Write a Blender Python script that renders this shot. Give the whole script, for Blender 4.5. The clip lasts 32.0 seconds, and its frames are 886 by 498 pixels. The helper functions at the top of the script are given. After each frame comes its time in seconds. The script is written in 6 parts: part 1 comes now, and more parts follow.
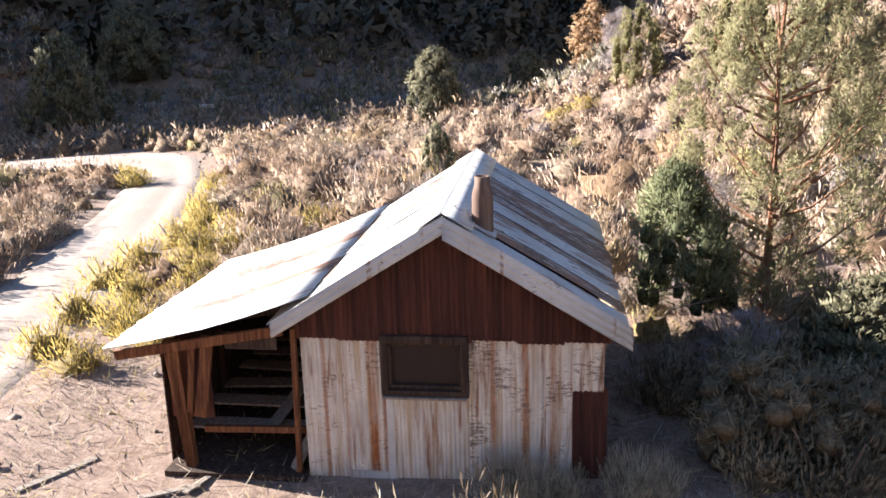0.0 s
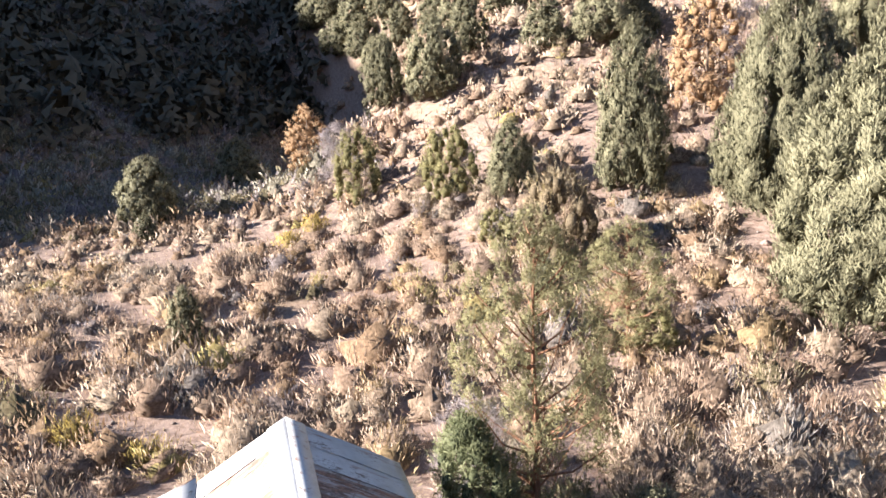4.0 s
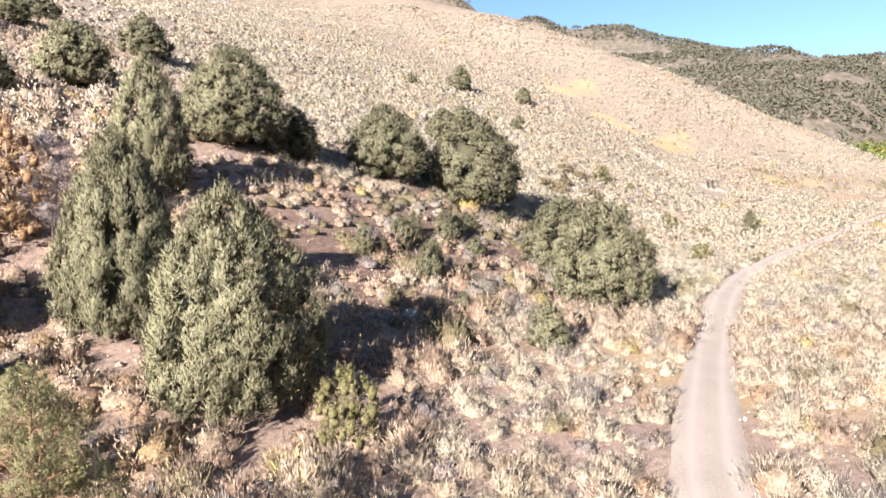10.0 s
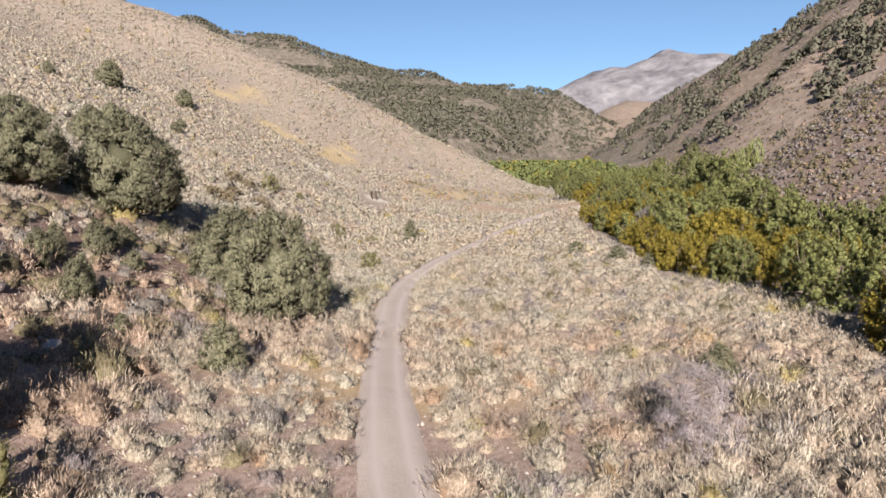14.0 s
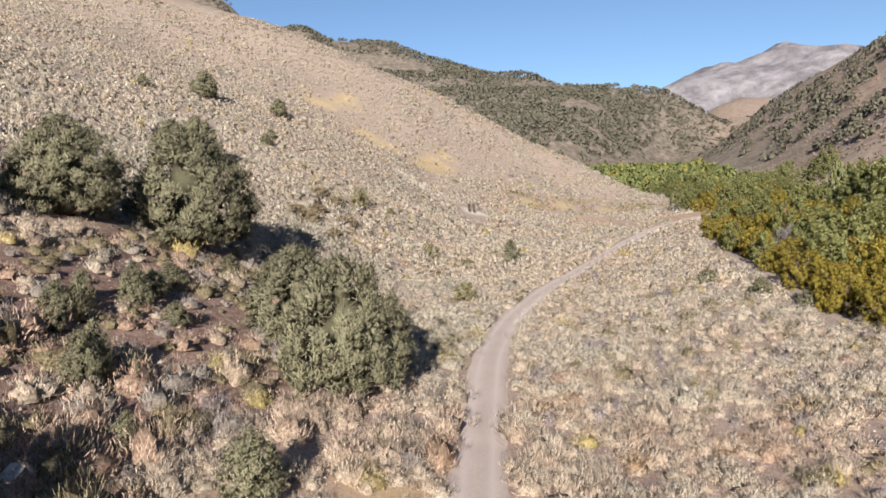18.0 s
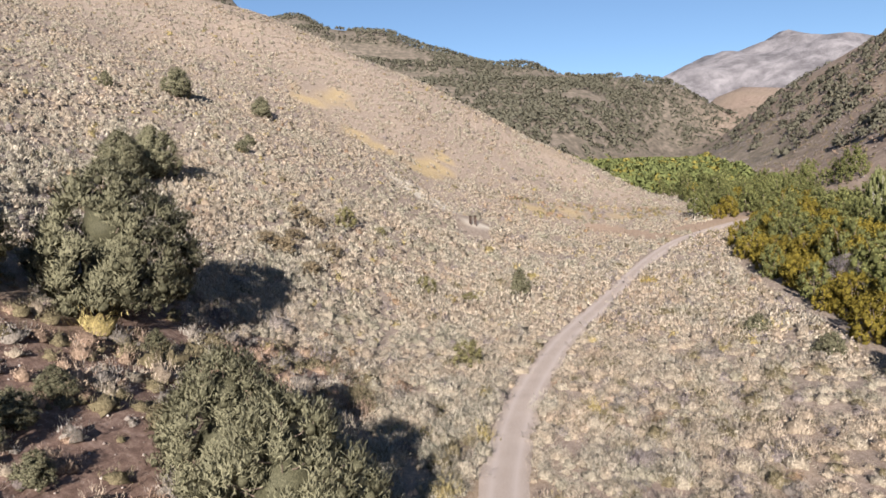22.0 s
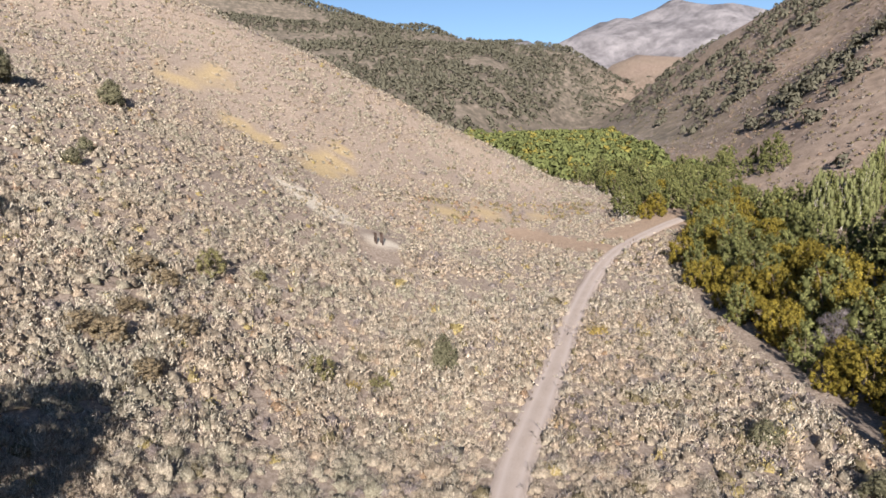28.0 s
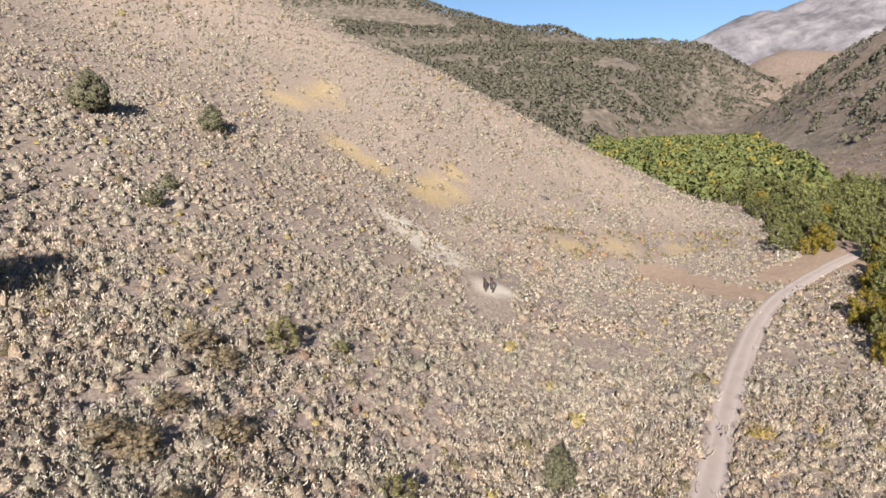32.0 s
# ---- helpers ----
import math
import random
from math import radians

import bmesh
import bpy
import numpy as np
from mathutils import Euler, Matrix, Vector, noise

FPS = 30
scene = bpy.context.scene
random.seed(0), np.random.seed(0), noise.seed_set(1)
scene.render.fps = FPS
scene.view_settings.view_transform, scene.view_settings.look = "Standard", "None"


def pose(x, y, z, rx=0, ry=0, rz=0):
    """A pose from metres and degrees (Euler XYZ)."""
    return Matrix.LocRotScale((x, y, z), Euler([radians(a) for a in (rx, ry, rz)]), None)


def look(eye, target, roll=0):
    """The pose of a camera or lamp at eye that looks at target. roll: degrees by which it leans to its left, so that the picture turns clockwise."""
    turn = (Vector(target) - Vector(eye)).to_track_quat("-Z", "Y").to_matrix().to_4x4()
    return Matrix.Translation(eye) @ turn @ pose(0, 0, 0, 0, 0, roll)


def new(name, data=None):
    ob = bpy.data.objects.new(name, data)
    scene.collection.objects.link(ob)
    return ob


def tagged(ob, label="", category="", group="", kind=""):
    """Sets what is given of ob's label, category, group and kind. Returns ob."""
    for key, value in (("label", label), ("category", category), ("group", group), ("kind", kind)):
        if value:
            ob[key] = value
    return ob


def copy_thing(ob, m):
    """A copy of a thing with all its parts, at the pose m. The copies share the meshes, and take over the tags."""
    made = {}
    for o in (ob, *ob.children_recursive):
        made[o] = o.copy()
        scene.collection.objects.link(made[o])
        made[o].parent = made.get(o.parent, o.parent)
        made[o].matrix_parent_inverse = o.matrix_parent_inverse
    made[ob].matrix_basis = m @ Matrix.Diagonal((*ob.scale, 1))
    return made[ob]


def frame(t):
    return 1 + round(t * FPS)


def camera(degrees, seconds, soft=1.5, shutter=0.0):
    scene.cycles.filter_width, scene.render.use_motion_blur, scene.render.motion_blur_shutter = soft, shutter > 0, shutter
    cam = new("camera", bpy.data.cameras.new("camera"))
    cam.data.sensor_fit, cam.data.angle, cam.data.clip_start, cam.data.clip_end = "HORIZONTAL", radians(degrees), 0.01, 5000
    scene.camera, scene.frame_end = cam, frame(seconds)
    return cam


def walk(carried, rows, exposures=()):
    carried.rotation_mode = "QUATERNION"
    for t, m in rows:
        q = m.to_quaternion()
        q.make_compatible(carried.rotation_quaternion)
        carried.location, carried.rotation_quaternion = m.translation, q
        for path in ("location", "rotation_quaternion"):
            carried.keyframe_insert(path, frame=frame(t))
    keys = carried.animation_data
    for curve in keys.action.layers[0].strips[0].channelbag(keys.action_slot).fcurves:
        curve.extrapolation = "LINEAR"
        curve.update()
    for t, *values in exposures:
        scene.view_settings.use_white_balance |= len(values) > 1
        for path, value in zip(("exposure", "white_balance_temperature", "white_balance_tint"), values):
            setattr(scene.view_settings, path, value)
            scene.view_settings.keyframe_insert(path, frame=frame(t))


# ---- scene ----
cam = camera(63.8, 32.0, soft=1.65)
METRES, EYE, TILT, LEAN, TURN = 100.0, 5.7, 0.0, 0.0, 0.0
ROWS = [
    (0.0, 0.0, 0.0, 0.0, -0.35, -12.46, 1.59),
    (0.5, 0.0003, -0.0002, 0.008, -0.34, -12.54, 1.6),
    (1.0, 0.0005, -0.0007, 0.0172, -0.5, -12.61, 1.61),
    (1.5, -0.0002, -0.0011, 0.0246, -2.56, -12.72, 1.7),
    (2.0, -0.0024, -0.0016, 0.0313, -5.7, -12.89, 1.79),
    (2.5, -0.0055, -0.0017, 0.0376, -9.27, -13.04, 1.87),
    (3.0, -0.0096, -0.0016, 0.0434, -14.54, -13.24, 1.93),
    (3.5, -0.0147, -0.0015, 0.0487, -20.53, -13.45, 2.04),
    (4.0, -0.0202, -0.0005, 0.0519, -24.45, -10.11, 2.11),
    (4.5, -0.0262, 0.0004, 0.0539, -26.36, -8.5, 2.08),
    (6.5, -0.0497, 0.0072, 0.0607, -37.02, -2.36, 2.16),
    (7.0, -0.0549, 0.0093, 0.0615, -42.68, -2.52, 2.23),
    (7.5, -0.0594, 0.0115, 0.0623, -48.34, -2.67, 2.22),
    (8.0, -0.0634, 0.0138, 0.0632, -54.9, -2.89, 2.24),
    (8.5, -0.0675, 0.0164, 0.0639, -61.8, -3.1, 2.2),
    (9.0, -0.0713, 0.0191, 0.0647, -68.62, -3.29, 2.12),
    (9.5, -0.0747, 0.0217, 0.0654, -75.35, -3.44, 2.06),
    (10.0, -0.0778, 0.0246, 0.0658, -82.08, -3.57, 2.0),
    (10.5, -0.0804, 0.0277, 0.0666, -88.79, -3.73, 1.88),
    (11.0, -0.082, 0.0311, 0.0671, -95.66, -3.87, 1.76),
    (11.5, -0.0834, 0.0336, 0.0677, -103.08, -3.97, 1.62),
    (12.0, -0.0831, 0.0354, 0.0681, -109.72, -4.0, 1.45),
    (12.5, -0.0812, 0.0362, 0.068, -111.07, -3.98, 1.43),
    (13.0, -0.0764, 0.0346, 0.0681, -111.05, -3.91, 1.46),
    (13.5, -0.0686, 0.0323, 0.0678, -109.51, -3.79, 1.5),
    (14.0, -0.0588, 0.0285, 0.0676, -108.39, -3.69, 1.53),
    (14.5, -0.0454, 0.0249, 0.0671, -102.9, -3.46, 1.61),
    (16.5, 0.0198, 0.0044, 0.0733, -100.39, -3.32, 1.7),
    (17.0, 0.0396, -0.0003, 0.0807, -100.4, -3.31, 1.7),
    (17.5, 0.06, -0.0052, 0.0884, -100.4, -3.29, 1.7),
    (18.0, 0.0809, -0.0096, 0.0961, -100.4, -3.3, 1.67),
    (18.5, 0.1024, -0.0141, 0.1041, -100.4, -3.29, 1.68),
    (19.0, 0.1244, -0.0186, 0.1127, -100.4, -3.29, 1.67),
    (19.5, 0.1466, -0.0233, 0.1211, -100.4, -3.28, 1.65),
    (20.0, 0.169, -0.0278, 0.1298, -100.42, -3.28, 1.65),
    (20.5, 0.1916, -0.0325, 0.1381, -100.42, -3.29, 1.64),
    (21.0, 0.2142, -0.0371, 0.145, -100.45, -3.27, 1.64),
    (21.5, 0.2366, -0.0417, 0.1482, -100.45, -3.25, 1.66),
    (22.0, 0.2591, -0.0462, 0.15, -100.46, -4.2, 1.67),
    (22.5, 0.2818, -0.0506, 0.1521, -100.48, -6.02, 1.65),
    (23.0, 0.3051, -0.0548, 0.1557, -100.48, -7.26, 1.61),
    (23.5, 0.3287, -0.0588, 0.1637, -100.48, -7.31, 1.61),
    (24.0, 0.3525, -0.0628, 0.173, -100.47, -7.29, 1.61),
    (24.5, 0.3757, -0.0669, 0.1823, -100.45, -7.27, 1.62),
    (25.0, 0.3987, -0.0712, 0.1909, -100.45, -7.25, 1.61),
    (25.5, 0.4208, -0.0761, 0.2003, -100.71, -7.27, 1.58),
    (26.0, 0.4426, -0.0822, 0.2094, -103.72, -7.34, 1.6),
    (26.5, 0.4652, -0.0861, 0.2182, -107.94, -7.43, 1.59),
    (28.5, 0.5577, -0.1102, 0.2544, -108.47, -7.39, 1.63),
    (29.0, 0.5805, -0.1179, 0.2636, -108.51, -7.36, 1.65),
    (29.5, 0.6035, -0.1249, 0.2731, -108.59, -7.35, 1.66),
    (30.0, 0.6276, -0.1307, 0.2799, -104.98, -7.21, 1.69),
    (30.5, 0.6495, -0.1397, 0.2855, -100.58, -7.09, 1.71),
    (31.0, 0.6709, -0.149, 0.2909, -99.93, -7.1, 1.73),
    (31.5, 0.6916, -0.1584, 0.2957, -99.91, -7.07, 1.7),
    (32.0, 0.7117, -0.1691, 0.2996, -98.46, -7.02, 1.71),
]
walk(cam, [(t, pose(0, 0, EYE, TILT, LEAN, TURN) @ pose(METRES * x, METRES * y, METRES * z, 90 + pitch, roll, yaw)) for t, x, y, z, yaw, pitch, roll in ROWS],
     exposures=((0, 2.45), (3, 2.42), (4.5, 2.40), (8.5, 2.34), (10.2, 2.06), (11.8, 1.46), (32, 1.42)))

# world, sun and exposure
SUN_FROM = Vector((-0.94, 0.34, 0.0)).normalized()
SUN_ELEV = radians(21)
world = bpy.data.worlds.new("sky")
scene.world = world
world.use_nodes = True
wn = world.node_tree.nodes
sky = wn.new("ShaderNodeTexSky")
sky.sky_type = "NISHITA"
sky.sun_disc = False
sky.sun_elevation = SUN_ELEV
sky.sun_rotation = math.atan2(SUN_FROM.x, SUN_FROM.y)
sky.altitude = 2000
sky.air_density, sky.dust_density, sky.ozone_density = 1.0, 0.05, 2.8
wn["Background"].inputs["Strength"].default_value = 0.05
world.node_tree.links.new(sky.outputs["Color"], wn["Background"].inputs["Color"])
sun_data = bpy.data.lights.new("sun", "SUN")
sun_data.energy, sun_data.angle, sun_data.color = 5.0, radians(0.53), (1.0, 0.93, 0.865)
sun_lamp = new("sun", sun_data)
sun_from = Vector((SUN_FROM.x * math.cos(SUN_ELEV), SUN_FROM.y * math.cos(SUN_ELEV), math.sin(SUN_ELEV)))
sun_lamp.matrix_world = look(sun_from * 300, (0, 0, 0))


# the lie of the land
CA, SA = math.cos(radians(25)), math.sin(radians(25))


def hash01(ix, iy, seed):
    """A number from 0 to 1 for each whole-numbered place."""
    h = np.sin(ix * 127.1 + iy * 311.7 + seed * 74.7) * 43758.5453
    return h - np.floor(h)


def value_noise(x, y, size, seed=0):
    """Smooth noise from -1 to 1 with features of that many metres."""
    x, y = x / size, y / size
    ix, iy = np.floor(x), np.floor(y)
    fx, fy = x - ix, y - iy
    fx, fy = fx * fx * (3 - 2 * fx), fy * fy * (3 - 2 * fy)
    a, b = hash01(ix, iy, seed), hash01(ix + 1, iy, seed)
    c, d = hash01(ix, iy + 1, seed), hash01(ix + 1, iy + 1, seed)
    return 2 * (a + (b - a) * fx + (c - a) * fy + (a - b - c + d) * fx * fy) - 1


def softplus(x, s):
    return s * np.logaddexp(0, x / s)


def smooth_step(a, b, x):
    t = np.clip((x - a) / (b - a), 0, 1)
    return t * t * (3 - 2 * t)


def soft_cap(h, top):
    """h, rounded off below top."""
    return h / (1 + (h / top) ** 4) ** 0.25


def blurred(v, xs, ys, width=12):
    return sum(np.interp(v + d * width, xs, ys) for d in (-1, -0.5, 0, 0.5, 1)) / 5


TOE_V = (-120, -50, -25, -8, 10, 30, 60, 100, 150, 200, 250, 300, 335, 420, 900)
TOE_U = (140, 100, 64, 42, 20, 12, 23, 29, 31, 26, 17, -12, 30, 150, 720)
CAP_V = (-120, -30, 30, 100, 200, 300, 420)
CAP_H = (22, 30, 70, 105, 120, 130, 90)


ROAD_X = (-90, -58, -36, -26, -19, -15.3, -13.4, -12.1, -11.3, -10.8, -10, -6, 2, 10, 20, 33, 45, 54.5, 69.6, 77.2, 84.4, 92, 108, 119, 138, 156.5, 178, 191.6, 202.8, 213, 221, 225)
ROAD_Y = (45, 47, 48, 48.5, 46.5, 40, 33, 26, 20, 10, 0, -7, -7.5, -5, -3.6, -6.4, -9.2, -11.8, -16.0, -18.7, -21.6, -25, -34, -41.8, -55.0, -67.8, -84.4, -97.5, -112, -126, -138, -147)


def road_line(step=1.0):
    """The road's middle line, rounded, as points every so many metres."""
    x, y = np.array(ROAD_X, float), np.array(ROAD_Y, float)
    for _ in range(3):
        x = np.concatenate(([x[0]], np.column_stack((0.75 * x[:-1] + 0.25 * x[1:], 0.25 * x[:-1] + 0.75 * x[1:])).ravel(), [x[-1]]))
        y = np.concatenate(([y[0]], np.column_stack((0.75 * y[:-1] + 0.25 * y[1:], 0.25 * y[:-1] + 0.75 * y[1:])).ravel(), [y[-1]]))
    d = np.concatenate(([0], np.cumsum(np.hypot(np.diff(x), np.diff(y)))))
    at = np.arange(0, d[-1], step)
    return np.interp(at, d, x), np.interp(at, d, y)


ROAD = road_line()
ROAD_4 = (ROAD[0][::2], ROAD[1][::2])


def road_distance(x, y):
    """How far each place is from the road's middle line."""
    x, y = np.asarray(x, float), np.asarray(y, float)
    best = np.full(x.shape, 1e9)
    for px, py in zip(*ROAD_4):
        np.minimum(best, (x - px) ** 2 + (y - py) ** 2, out=best)
    return np.sqrt(best)


SHADE = (82, 70, 0.3)
WEST_CASTER = (45, 30)


def height(x, y):
    """The ground's height."""
    x, y = np.asarray(x, float), np.asarray(y, float)
    u, v = SA * x + CA * y, CA * x - SA * y
    w = np.clip(v, -30, 255)
    floor = 0.00015 * w * w + 0.0115 * w + 0.085 * np.clip(v - 255, 0, 305) + 0.045 * np.clip(v - 560, 0, 1195) + 0.02 * np.clip(v + 30, -600, 0)
    floor = floor + 0.09 * np.clip(u - 8, 0, 55) * smooth_step(30, -10, v) - 0.55 * smooth_step(25, 75, v)
    # the sunlit hill beside the road
    rough = value_noise(x, y, 38, 3) * 5 + value_noise(x, y, 17, 4) * 1.6
    slope = 0.47 + 0.07 * smooth_step(220, 300, v) - 0.05 * smooth_step(60, 10, v)
    hill = slope * softplus(u + rough - blurred(v, TOE_V, TOE_U), 5)
    hill = soft_cap(hill, blurred(v, CAP_V, CAP_H, 25))
    # the spur ends in a ridge above the gully behind it
    ridge = np.interp(u, (48, 58, 70, 79, 93, 105, 125, 150), (-45, -11, 4, 4, 0, -6, -22, -46))
    hill = hill * smooth_step(ridge - 15, ridge + 1, v)
    # the slope across the creek and its low brown spur
    across = 0.68 * softplus(-u - 66 + value_noise(x, y, 90, 6) * 12 + value_noise(x, y, 34, 29) * 4, 6) * smooth_step(20, 130, v) * smooth_step(1190, 1010, v - 0.25 * u)
    across = soft_cap(across, 290 + 40 * value_noise(x, y, 200, 8))
    spur_toe = -36 - 0.62 * np.clip(v - 172, 0, 200) - 0.30 * np.clip(150 - v, 0, 300) + 4 * value_noise(x, y, 26, 35)
    spur = soft_cap(0.70 * softplus(spur_toe - u, 5), 62)
    creek = -1.2 * np.exp(-((u + 40) / 14) ** 2) * smooth_step(60, 110, v)
    # the shaded hill beyond the cabin
    e = -0.42 * np.clip(x + 24, -34, 900) + 0.907 * (y - SHADE[0]) + value_noise(x, y, 46, 9) * 9
    shade = soft_cap(0.80 * softplus(e, 4), SHADE[1] + SHADE[2] * np.clip(-x, -55, 260) + 10 * value_noise(x, y, 60, 10))
    # unseen slope to the west, added to cast the shadow beyond the track
    q = 0.34 * x + 0.94 * y + value_noise(x, y, 30, 19) * 3
    west_caster = np.minimum(0.77 * np.clip(-x - WEST_CASTER[0], 0, 180), np.clip(23 + 1.2 * (q - 37), 0, 150)) * smooth_step(WEST_CASTER[1], WEST_CASTER[1] + 10, q)
    shade = np.maximum(shade, west_caster)
    z = floor + np.maximum(np.maximum(hill, shade), np.maximum(across, spur)) + creek
    # far hills
    r = np.hypot(x, y)
    near = smooth_step(0, 6, np.maximum(np.maximum(hill, shade), np.maximum(across, spur)))
    z = z + near * (value_noise(x, y, 23, 11) * 0.7) + (value_noise(x, y, 9, 12) * 0.16 + value_noise(x, y, 4, 13) * 0.07) * smooth_step(2, 5, road_distance_c(x, y))
    start = np.interp(u, (-150, -40, 60), (1090, 990, 600)) - 30 * value_noise(x, y, 90, 37)
    far_a = np.where(v < 1250, np.clip((v - start) / (1250 - start), 0, 1) ** 0.9, np.exp(-((v - 1250) / 420) ** 2)) * np.interp(u + 40 * value_noise(x, y, 190, 14), (-420, -175, -53, 110, 455, 900, 1800), (15, 48, 124, 157, 249, 357, 120))
    far_a = far_a * (1 + 0.06 * value_noise(x, y, 75, 18))
    far_b = np.exp(-((v - 3900) / 900) ** 2) * (440 + 125 * np.exp(-((u + 800) / 330) ** 2)) * (1 + 0.09 * value_noise(x, y, 420, 15) + 0.18 * (0.5 - np.abs(value_noise(x, y, 300, 26))) + 0.10 * (0.5 - np.abs(value_noise(x, y, 130, 16))))
    far_c = 215 * smooth_step(330, 900, r) * smooth_step(0.35, -0.3, (CA * x - SA * y) / (r + 1)) * (0.8 + 0.2 * value_noise(x, y, 260, 17))
    far_d = 130 * np.exp(-((v - 2100) / 260) ** 2) * np.interp(u, (-900, -420, -250, -100, 100), (0.7, 0.9, 1.0, 0.6, 0.0)) * (1 + 0.05 * value_noise(x, y, 140, 36))
    return z + far_a + far_b + far_c + far_d


def road_distance_c(x, y):
    """The same, far places not worked out."""
    out = np.full(np.shape(x), 99.0)
    near = (np.abs(x - 90) < 190) & (np.abs(y + 60) < 130)
    if np.any(near):
        out[near] = road_distance(np.asarray(x)[near], np.asarray(y)[near])
    return out

# materials
def material(name, rough=0.9, metal=0.0, spec=0.3):
    m = bpy.data.materials.new(name)
    m.use_nodes = True
    b = m.node_tree.nodes["Principled BSDF"]
    b.inputs["Roughness"].default_value, b.inputs["Metallic"].default_value = rough, metal
    b.inputs["Specular IOR Level"].default_value = spec
    return m, m.node_tree.nodes, m.node_tree.links, b


def ramp(n, l, value, *stops):
    r = n.new("ShaderNodeValToRGB")
    e = r.color_ramp.elements
    while len(e) < len(stops):
        e.new(0.5)
    for k, (at, c) in zip(e, stops):
        k.position, k.color = at, (*c, 1) if len(c) == 3 else c
    l.new(value, r.inputs["Fac"])
    return r.outputs["Color"]


def noise_tex(n, l, size, detail=4, rough=0.55, coord=None, stretch=None):
    t = n.new("ShaderNodeTexNoise")
    t.inputs["Scale"].default_value, t.inputs["Detail"].default_value, t.inputs["Roughness"].default_value = 1 / size, detail, rough
    c = coord or n.new("ShaderNodeNewGeometry").outputs["Position"]
    if stretch:
        k = n.new("ShaderNodeMapping")
        k.inputs["Scale"].default_value = stretch
        l.new(c, k.inputs["Vector"])
        c = k.outputs["Vector"]
    l.new(c, t.inputs["Vector"])
    return t.outputs["Fac"]


def mix(n, l, fac, a, b, how="MIX"):
    m = n.new("ShaderNodeMix")
    m.data_type, m.blend_type = "RGBA", how
    for s, v in ((m.inputs["Factor"], fac), (m.inputs["A"], a), (m.inputs["B"], b)):
        if isinstance(v, (tuple, float, int)):
            s.default_value = (*v, 1) if isinstance(v, tuple) else v
        else:
            l.new(v, s)
    return m.outputs["Result"]


def bump(n, l, b, value, strength=0.4, distance=0.05):
    k = n.new("ShaderNodeBump")
    k.inputs["Strength"].default_value, k.inputs["Distance"].default_value = strength, distance
    l.new(value, k.inputs["Height"])
    l.new(k.outputs["Normal"], b.inputs["Normal"])


def attribute(n, name):
    a = n.new("ShaderNodeAttribute")
    a.attribute_name = name
    return a.outputs["Fac"]


